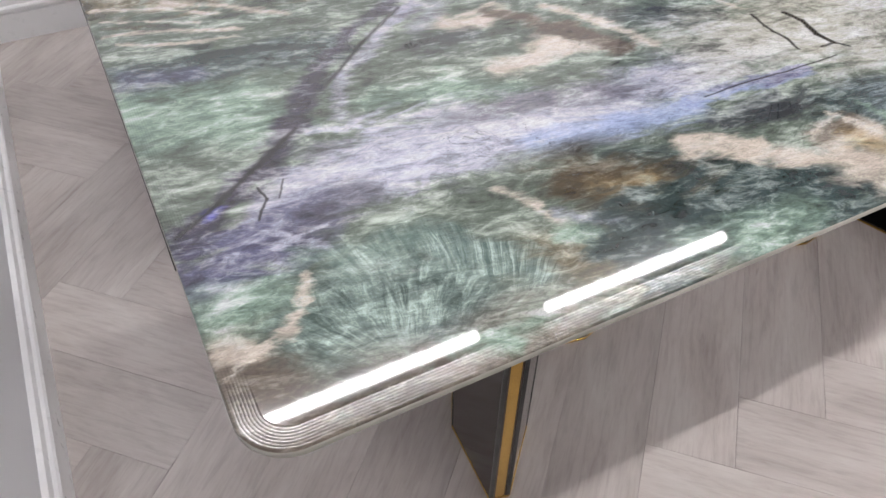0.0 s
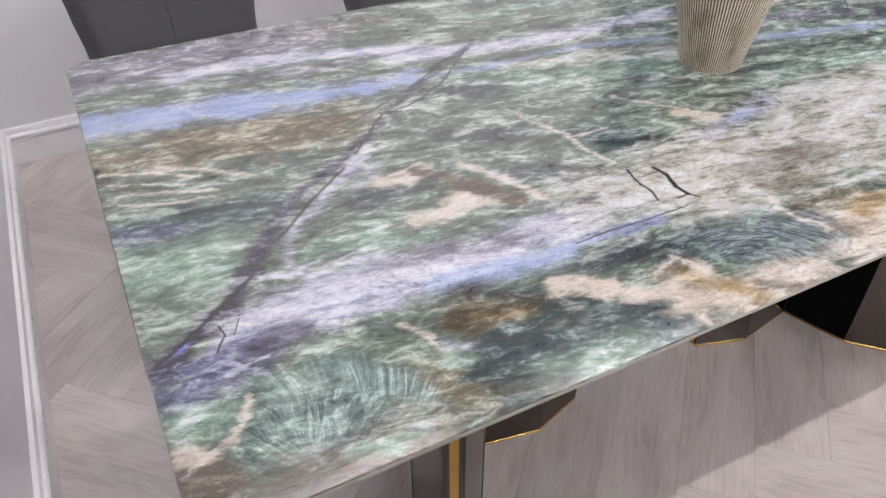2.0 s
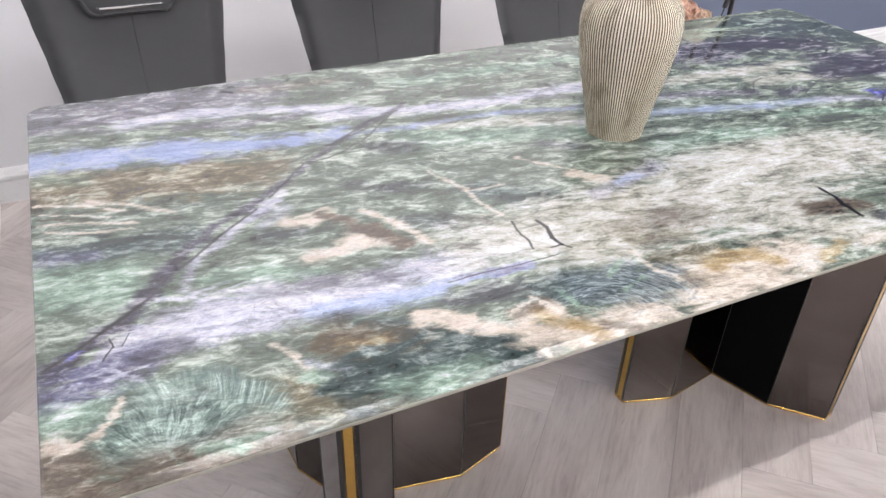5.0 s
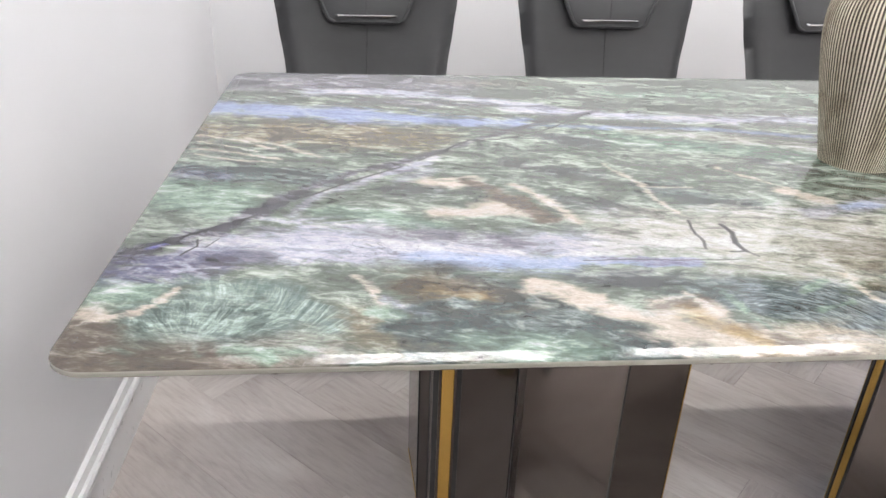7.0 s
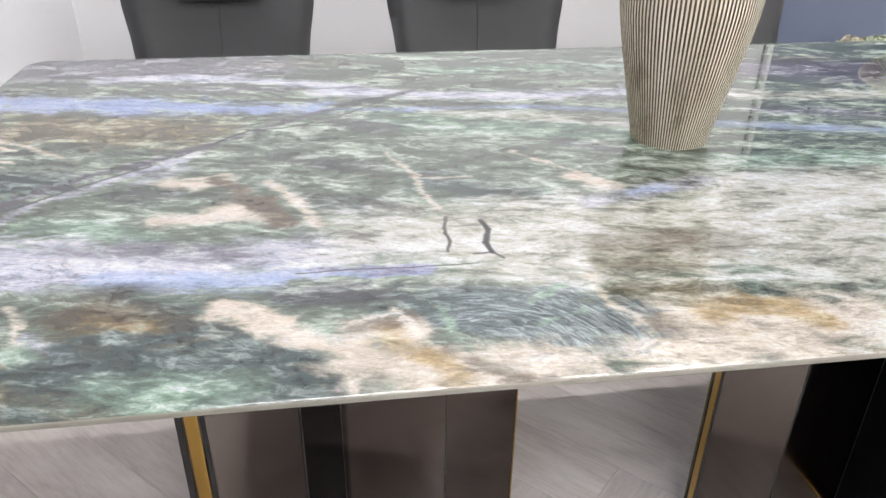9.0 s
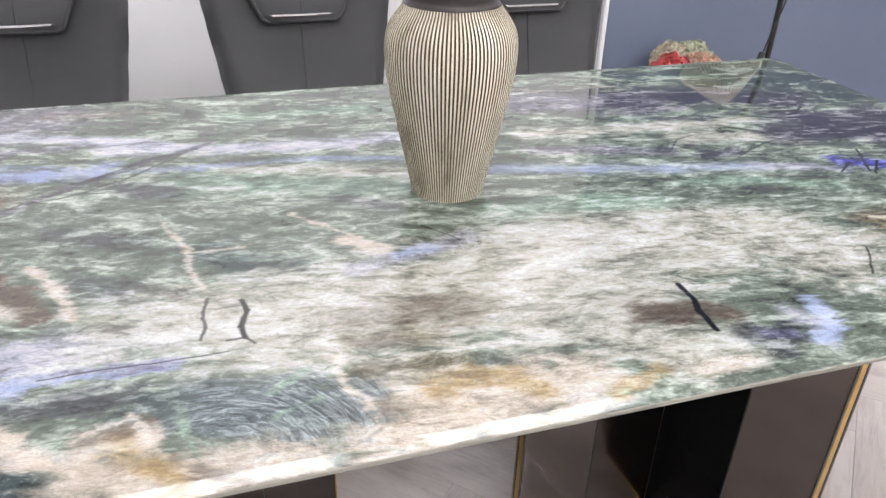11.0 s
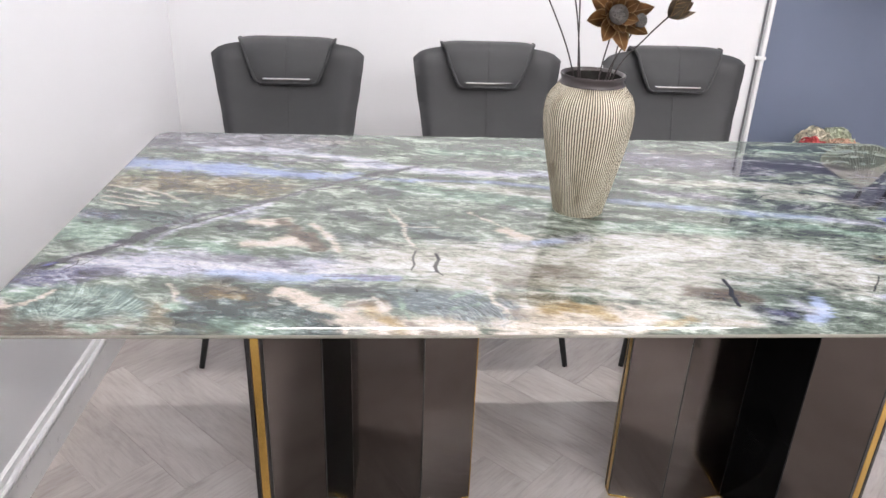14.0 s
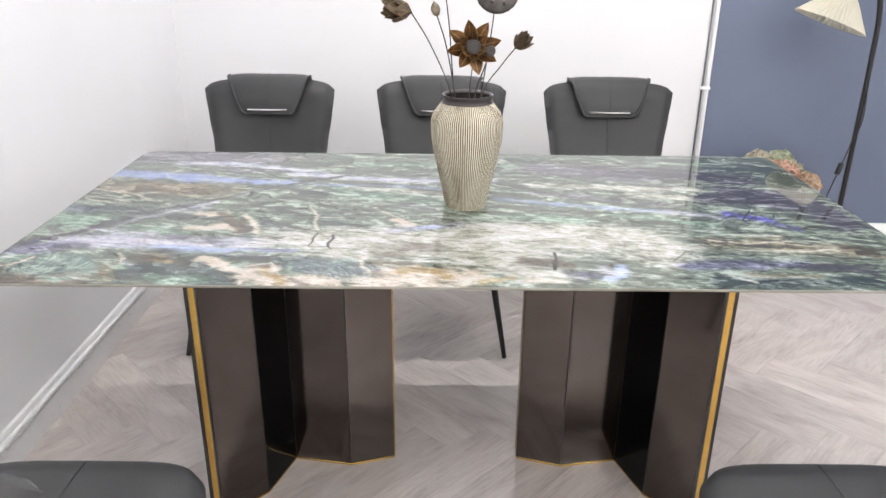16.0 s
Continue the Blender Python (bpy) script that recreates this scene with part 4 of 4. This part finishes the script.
CHAIR_Y = 1.065
chair = dining_chair()
place(chair, (0.251, CHAIR_Y, 0))
copy_thing(chair, pose(0.913, CHAIR_Y, 0))
copy_thing(chair, pose(1.557, CHAIR_Y, 0))
copy_thing(chair, pose(0.268, -0.132, 0, 0, 0, 180))
copy_thing(chair, pose(1.612, -0.126, 0, 0, 0, 180))

# ---- vase with dried lotus stems ----
def vase_material():
    n = Nodes("ribbed_cream_clay")
    f = n.noise(n.coords((1, 1, 0.25)), 16, 7, 0.7)
    col = n.ramp(f, (0.34, (0.19, 0.15, 0.10)), (0.45, (0.53, 0.475, 0.365)), (0.62, (0.69, 0.64, 0.52)))
    n.bump(n.noise(n.coords(), 160, 4), 0.2, 0.001)
    return n.done(col, 0.75)


CLAY = vase_material()
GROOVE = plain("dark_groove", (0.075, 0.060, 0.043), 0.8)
LIP = plain("dark_brown_glaze", (0.030, 0.023, 0.024), 0.34, wear=0.3)
VASE = (0.974, 0.487, TOP)


def vase_radius(z):
    pts = [(0.0, 0.050), (0.03, 0.0565), (0.08, 0.0675), (0.13, 0.0785), (0.17, 0.0855), (0.20, 0.0875), (0.222, 0.0850), (0.238, 0.0775), (0.250, 0.0665), (0.258, 0.0605)]
    for (a, r), (b, q) in zip(pts, pts[1:]):
        if z <= b:
            s = (z - a) / (b - a)
            return r + (q - r) * s
    return pts[-1][1]


vase = thing("vase", "ribbed cream clay vase with a dark lip, holding dried lotus", "vase", VASE)
bm = bmesh.new()
RIBS, LEVELS, per = 104, 44, 4
rings = []
for j in range(LEVELS + 1):
    z = 0.257 * j / LEVELS
    r = sum(vase_radius(max(0, z + d)) for d in (-0.008, -0.004, 0, 0.004, 0.008)) / 5
    ring = []
    for k in range(RIBS * per):
        a = 2 * math.pi * (k // per + (0.0, 0.50, 0.56, 0.94)[k % per]) / RIBS
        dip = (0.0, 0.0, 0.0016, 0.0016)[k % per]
        wob = 0.0002 * noise.noise((math.cos(a) * 6, math.sin(a) * 6, z * 40))
        ring.append(bm.verts.new(((r - dip + wob) * math.cos(a), (r - dip + wob) * math.sin(a), z)))
    rings.append(ring)
n = RIBS * per
for lower, upper in zip(rings, rings[1:]):
    for k in range(n):
        f = bm.faces.new((lower[k], lower[(k + 1) % n], upper[(k + 1) % n], upper[k]))
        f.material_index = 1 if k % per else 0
bm.faces.new(rings[0][::-1])
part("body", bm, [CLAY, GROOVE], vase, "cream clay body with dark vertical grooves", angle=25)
part("neck", lathe([(0.060, 0.252), (0.0620, 0.2568), (0.0600, 0.260), (0.0585, 0.264), (0.0600, 0.270), (0.0615, 0.2735), (0.0605, 0.276), (0.0575, 0.2755), (0.0545, 0.270)], 64, False), LIP, vase, "dark brown glazed neck and lip", angle=70)
part("inside", lathe([(0.0545, 0.270), (0.0535, 0.25), (0.052, 0.20), (0.0, 0.18)], 64, False), plain("dark_vase_inside", (0.010, 0.008, 0.007), 0.9), vase, "dark hollow inside", angle=70)

STEM = plain("dry_stem", (0.030, 0.022, 0.022), 0.6)


def petal_material(name, low, mid, high):
    n = Nodes(name)
    f = n.noise(n.coords((1, 1, 1)), 45, 6, 0.65)
    col = n.ramp(f, (0.32, low), (0.5, mid), (0.7, high))
    n.bump(f, 0.3, 0.002)
    return n.done(col, 0.5)


PETAL = petal_material("dry_amber_petal", (0.045, 0.020, 0.008), (0.135, 0.060, 0.018), (0.25, 0.125, 0.04))
PETAL_EDGE = petal_material("dry_petal_rim", (0.20, 0.12, 0.05), (0.33, 0.22, 0.11), (0.45, 0.32, 0.18))
PETAL_DULL = petal_material("dull_dry_petal", (0.075, 0.055, 0.038), (0.15, 0.115, 0.080), (0.25, 0.20, 0.14))
POD = petal_material("grey_seed_pod", (0.016, 0.013, 0.012), (0.034, 0.029, 0.026), (0.062, 0.053, 0.047))
SEED = plain("dark_seed", (0.02, 0.015, 0.012), 0.6)


def petal_mesh(long, wide, cup, mat, rim):
    """A pointed, cupped petal with a paler rim; it grows along +x, its inner face up."""
    bm = bmesh.new()
    steps, across = 9, (-1, -0.86, -0.45, -0.06, 0.06, 0.45, 0.86, 1)
    side = len(across) - 1
    grid = []
    for i in range(steps + 1):
        s = i / steps
        half = wide * (math.sin(math.pi * min(1, s * 0.93 + 0.07)) ** 0.75) * (1 - 0.35 * s)
        if i == steps:
            half = wide * 0.02
        row = []
        for j in range(side + 1):
            u = across[j]
            row.append(bm.verts.new((long * s, u * half, cup * s * s * long + 0.35 * half * u * u)))
        grid.append(row)
    for i in range(steps):
        for j in range(side):
            f = bm.faces.new((grid[i][j], grid[i + 1][j], grid[i + 1][j + 1], grid[i][j + 1]))
            f.material_index = 1 if j in (0, side // 2, side - 1) else 0
    bmesh.ops.solidify(bm, geom=bm.faces[:], thickness=0.0012)
    return mesh_of("petal", bm, [mat, rim], True, 60)


BIG_PETAL, SMALL_PETAL = petal_mesh(0.051, 0.0165, 0.25, PETAL, PETAL_EDGE), petal_mesh(0.036, 0.0130, 0.45, PETAL, PETAL_EDGE)
BUD_PETAL = petal_mesh(0.030, 0.011, 0.5, PETAL_DULL, PETAL_EDGE)


def facing(at, way):
    """A frame at a point whose z looks along a way."""
    return Matrix.Translation(at) @ Vector(way).to_track_quat("Z", "Y").to_matrix().to_4x4()


def pod_head(parent, m, radius, holes, name="seed_pod"):
    pod = part(name, lathe([(radius * 0.25, -radius * 1.3), (radius * 0.6, -radius * 0.9), (radius * 0.95, -radius * 0.2), (radius, 0.0), (radius * 0.93, radius * 0.10), (radius * 0.5, radius * 0.16), (0.0001, radius * 0.18)], 24, False), POD, parent, "grey dried seed pod", m, angle=60)
    for k in range(holes):
        rr = radius * 0.78 * math.sqrt((k + 0.5) / holes)
        a = k * 2.399963
        b = bmesh.new()
        bmesh.ops.create_uvsphere(b, u_segments=8, v_segments=5, radius=radius * 0.10)
        part("seed", b, SEED, pod, m=pose(rr * math.cos(a), rr * math.sin(a), radius * (0.165 - 0.06 * (rr / radius) ** 2)))
    return pod


def leaf_petal(parent, mesh, m):
    ob = new("petal", mesh)
    ob.parent = parent
    ob.matrix_basis = m
    return ob


def stem_line(foot, head):
    f, h = Vector(foot), Vector(head)
    side = Vector((h.x, h.y, 0))
    neck = side * min(1.0, 0.040 / max(side.length, 0.001) * (0.55 + min(0.45, side.length * 4))) + Vector((0, 0, 0.277))
    foot = neck * 0.2 + Vector((0, 0, 0.06))
    return curve_points([foot, neck, neck.lerp(h, 0.55) + Vector((0.003, 0.0, 0.010)), h], 22)


def lotus(name, label, foot, head, way, kind, size=1.0):
    """A dried lotus on its stem. Places are given from the vase's base."""
    flower = thing(name, label, "dried flower", VASE, 0.0, "dried lotus stems in the vase")
    head, way = Vector(head), Vector(way).normalized()
    line = stem_line(foot, head - way * 0.006 * size)
    part("stem", tube(line, 0.0014, 7), STEM, flower, "thin dark dry stem")
    base = facing(head, way)
    scale = Matrix.Diagonal((size, size, size, 1))
    if kind == "open":
        for k in range(8):
            leaf_petal(flower, BIG_PETAL, base @ pose(0, 0, -0.004, 0, 0, 45 * k + 12) @ pose(0.008, 0, 0, 0, -8 - 7 * (k % 3), 0) @ scale)
        for k in range(6):
            leaf_petal(flower, SMALL_PETAL, base @ pose(0, 0, 0.002, 0, 0, 60 * k + 35) @ pose(0.008, 0, 0, 0, -30 - 6 * (k % 2), 0) @ scale)
        pod_head(flower, base @ pose(0, 0, 0.016), 0.0155 * size, 17)
    elif kind == "half":
        for ring, (count, tilt) in enumerate(((7, -38), (6, -62))):
            for k in range(count):
                leaf_petal(flower, BUD_PETAL, base @ pose(0, 0, -0.008 + 0.004 * ring, 0, 0, 360 / count * k + 25 * ring) @ pose(0.005, 0, 0, 0, tilt - 5 * (k % 3), 0) @ scale)
        pod_head(flower, base @ pose(0, 0, 0.012), 0.009 * size, 7)
    elif kind == "bud":
        for ring, (count, tilt) in enumerate(((6, -52), (5, -72), (4, -84))):
            for k in range(count):
                leaf_petal(flower, BUD_PETAL, base @ pose(0, 0, -0.006 + 0.003 * ring, 0, 0, 360 / count * k + 31 * ring) @ pose(0.006 - 0.001 * ring, 0, 0, 0, tilt, 0) @ scale)
    elif kind == "pod":
        pod_head(flower, base, 0.026 * size, 14)
    else:
        part("closed_bud", lathe([(0.0005, -0.012), (0.006, -0.008), (0.0092, 0.0), (0.0085, 0.007), (0.005, 0.013), (0.0006, 0.018)], 14, True), PETAL_DULL, flower, "small closed brown bud", base @ scale)
    return flower


lotus("dried_lotus", "open amber dried lotus with a grey seed pod", (0.005, -0.030, 0.10), (0.006, -0.080, 0.392), (0.03, -1, 0.25), "open", 1.12)
lotus("dried_lotus", "half-open dull brown dried lotus bud on a slanting stem", (0.035, -0.02, 0.12), (0.106, -0.080, 0.398), (0.50, -0.60, 0.65), "half", 1.25)
lotus("dried_lotus", "half-open brown dried lotus leaning outward", (-0.035, -0.015, 0.10), (-0.142, -0.012, 0.462), (-0.75, -0.55, 0.15), "half", 1.95)
lotus("dried_lotus", "small closed dried lotus bud", (-0.02, 0.01, 0.10), (-0.076, -0.050, 0.467), (-0.2, -0.2, 1), "closed", 1.15)
lotus("dried_lotus", "flat grey dried lotus seed head", (0.02, 0.02, 0.10), (0.060, -0.020, 0.505), (0.05, -0.85, 0.45), "pod", 1.9)
lotus("dried_lotus", "tiny dried lotus seed pod beside the open bloom", (0.015, -0.01, 0.10), (0.044, -0.105, 0.388), (0.3, -1, 0.2), "pod", 0.46)
lotus("dried_lotus", "tall dried lotus bud", (-0.012, 0.02, 0.10), (-0.066, -0.02, 0.57), (-0.1, -0.1, 1), "closed", 1.1)

# ---- conduit on the back wall ----
pipe = thing("wall_conduit", "thin white conduit pipe clipped to the wall", "conduit", (SPLIT - 0.006, BACK - 0.014, 0))
part("pipe", tube([(0, 0, 0.121), (0, 0, CEILING - 0.001)], 0.0088, 16), TRIM, pipe)
# added grey bar draws the shadow gap left of the pipe
part("shadow_line", tube([(-0.020, 0.008, 0.121), (-0.020, 0.008, CEILING - 0.001)], 0.0045, 8), plain("shadow_line_grey", (0.12, 0.12, 0.13), 0.5), pipe, "thin grey bar standing for the shadow line beside the pipe")
part("clip", boxed((-0.030, -0.012, 0.770), (0.013, 0.0135, 0.784), 0.003), TRIM, pipe)
part("clip", boxed((-0.030, -0.012, 1.670), (0.013, 0.0135, 1.684), 0.003), TRIM, pipe)

# ---- floor lamp by the blue wall ----
lamp = thing("floor_lamp", "black arched floor lamp with a pleated cream shade", "floor lamp", (2.722, 1.93, 0))
part("base", lathe([(0.13, 0.0), (0.13, 0.012), (0.122, 0.018), (0.02, 0.022), (0.014, 0.03)], 40), BLACK_STEEL, lamp)
part("pole", tube(curve_points([(0, 0, 0.02), (0.002, 0, 0.5), (0, 0, 0.95), (-0.012, 0, 1.15), (-0.06, 0, 1.30), (-0.13, 0, 1.34), (-0.172, 0, 1.31), (-0.160, 0, 1.24)], 40), 0.011, 14), BLACK_STEEL, lamp)
bm = bmesh.new()
PLEATS = 52
rings = []
for z, r in ((0.0, 0.145), (0.04, 0.112), (0.095, 0.068), (0.14, 0.026)):
    rings.append([bm.verts.new(((r + (0.005 if k % 2 else -0.004) * r / 0.15) * math.cos(a), (r + (0.005 if k % 2 else -0.004) * r / 0.15) * math.sin(a), z)) for k, a in ((k, math.pi * k / PLEATS) for k in range(2 * PLEATS))])
for lower, upper in zip(rings, rings[1:]):
    for k in range(2 * PLEATS):
        bm.faces.new((lower[k], lower[(k + 1) % (2 * PLEATS)], upper[(k + 1) % (2 * PLEATS)], upper[k]))
bmesh.ops.solidify(bm, geom=bm.faces[:], thickness=0.0015)
part("shade", bm, cloth("pleated_cream_cloth", (0.90, 0.87, 0.77)), lamp, "pleated cream cloth shade", pose(-0.205, 0, 1.085, 0, 21, 0), smooth=False)
part("cord", tube(curve_points([(0.004, -0.016, 0.80), (0.008, -0.02, 0.68), (-0.02, -0.02, 0.58), (-0.042, -0.015, 0.47), (-0.075, -0.01, 0.33), (-0.12, 0.0, 0.15), (-0.14, 0.03, 0.006)], 30), 0.0028, 8), BLACK_STEEL, lamp, "thin black cord")
part("cord_switch", boxed((-0.011, -0.008, -0.028), (0.011, 0.008, 0.028), 0.005), BLACK_STEEL, lamp, "black inline cord switch", pose(-0.045, -0.015, 0.465, 0, 12, 0))

# ---- bouquet on a low stand ----
STAND = (2.36, 1.97, 0)
stand = thing("side_table", "small white round side table", "side table", STAND)
part("tabletop", lathe([(0.15, 0.303), (0.155, 0.308), (0.155, 0.320), (0.15, 0.325)], 40), TRIM, stand)
part("column", lathe([(0.016, 0.018), (0.016, 0.304)], 20), TRIM, stand)
part("base", lathe([(0.11, 0.0), (0.11, 0.010), (0.10, 0.018)], 36), TRIM, stand)
bouquet = thing("bouquet", "artificial bouquet of coral, cream and teal hydrangeas", "bouquet", (STAND[0], STAND[1], 0.325))


def bloom(at, radius, color, count, seed):
    """A ball-shaped flower head of many small petals."""
    rng = random.Random(seed)
    bm = bmesh.new()
    for k in range(count):
        z = 1 - 1.6 * (k + 0.5) / count
        a = k * 2.399963
        r = math.sqrt(1 - z * z)
        d = Vector((r * math.cos(a), r * math.sin(a), z))
        m = facing(d * radius * rng.uniform(0.82, 1.02), d + Vector([rng.uniform(-0.5, 0.5) for _ in range(3)])) @ pose(0, 0, 0, 0, 0, rng.uniform(0, 360))
        s = radius * rng.uniform(0.21, 0.30)
        mid = bm.verts.new(m @ Vector((0, 0, -0.12 * s)))
        rim = [bm.verts.new(m @ Vector((s * math.cos(b) * (0.62 if j % 2 else 1), s * math.sin(b) * (0.62 if j % 2 else 1), 0.25 * s * (j % 2)))) for j, b in ((j, math.pi / 4 * j) for j in range(8))]
        for j in range(8):
            bm.faces.new((mid, rim[j], rim[(j + 1) % 8]))
    bmesh.ops.solidify(bm, geom=bm.faces[:], thickness=0.0012)
    dark, light = tuple(c * 0.78 for c in color), color
    n = Nodes("silk_petal")
    isl = n.add("ShaderNodeNewGeometry").outputs["Random Per Island"]
    part("bloom", bm, n.done(n.mix(isl, dark, light), 0.7), bouquet, m=pose(*at), smooth=False)


bloom((-0.176, -0.026, 0.052), 0.071, (0.17, 0.44, 0.43), 90, 1)
bloom((-0.075, -0.075, 0.098), 0.082, (0.80, 0.16, 0.17), 130, 2)
bloom((0.005, 0.060, 0.112), 0.077, (0.80, 0.74, 0.60), 110, 3)
bloom((0.068, -0.052, 0.092), 0.080, (0.82, 0.55, 0.42), 130, 4)
bloom((0.095, 0.065, 0.109), 0.083, (0.64, 0.68, 0.52), 110, 5)
bloom((0.189, -0.039, 0.052), 0.065, (0.80, 0.62, 0.46), 90, 6)
bloom((0.176, 0.065, 0.063), 0.065, (0.66, 0.66, 0.48), 90, 7)
part("vessel", lathe([(0.05, 0.0), (0.06, 0.02), (0.065, 0.05), (0.055, 0.06)], 24), TRIM, bouquet, "low white flower dish")

# ---- herringbone planks ----
PLANK_W, PLANK_L, GAP = 0.15, 0.60, 0.0005


def plank_mesh():
    w, l = PLANK_W / 2 - GAP / 2, PLANK_L / 2 - GAP / 2
    bm = bmesh.new()
    c = 0.0002
    low = [bm.verts.new((x, y, -0.006)) for x, y in ((-l, -w), (l, -w), (l, w), (-l, w))]
    mid = [bm.verts.new((x, y, -c)) for x, y in ((-l, -w), (l, -w), (l, w), (-l, w))]
    top = [bm.verts.new((x, y, 0)) for x, y in ((c - l, c - w), (l - c, c - w), (l - c, w - c), (c - l, w - c))]
    for a, b in ((low, mid), (mid, top)):
        for k in range(4):
            bm.faces.new((a[k], a[(k + 1) % 4], b[(k + 1) % 4], b[k]))
    bm.faces.new(top)
    return mesh_of("plank", bm, OAK, False)


PLANK = plank_mesh()
near, far = [], []
# herringbone in a frame turned by 45 degrees; U0, V0 set where the joints fall
U0, V0 = 0.30, 0.44
for i in range(-70, 90):
    for j in range(-12, 14):
        for flat in (0, 1):
            if flat:
                cu, cv, turn = i * PLANK_W + PLANK_L / 2, i * PLANK_W + PLANK_W / 2, 0
            else:
                cu, cv, turn = i * PLANK_W + PLANK_W / 2, i * PLANK_W + PLANK_W + PLANK_L / 2, 90
            cu += j * PLANK_L + U0
            cv += -j * PLANK_L + V0
            # u runs along -45 degrees, v along +45 degrees
            x, y = (cu + cv) / math.sqrt(2), (cv - cu) / math.sqrt(2)
            if LEFT - 0.25 < x < RIGHT + 0.25 and FRONT - 0.25 < y < BACK + 0.25:
                (near if -0.5 < x < 2.9 and -0.6 < y < 2.4 else far).append((x, y, turn - 45))
for x, y, turn in near[:300]:
    ob = new("plank", PLANK)
    ob.parent = floor
    ob.matrix_basis = pose(x, y, 0, 0, 0, turn)
verts, faces = [], []
for x, y, turn in near[300:] + far:
    m, k = pose(x, y, 0, 0, 0, turn), len(verts)
    verts += [m @ v.co for v in PLANK.vertices]
    faces += [[k + i for i in p.vertices] for p in PLANK.polygons]
me = bpy.data.meshes.new("outer_planks")
me.from_pydata(verts, [], faces)
me.materials.append(OAK)
more = tagged(new("outer_planks", me), "limed oak planks further off", kind="stuff")
more.parent = floor
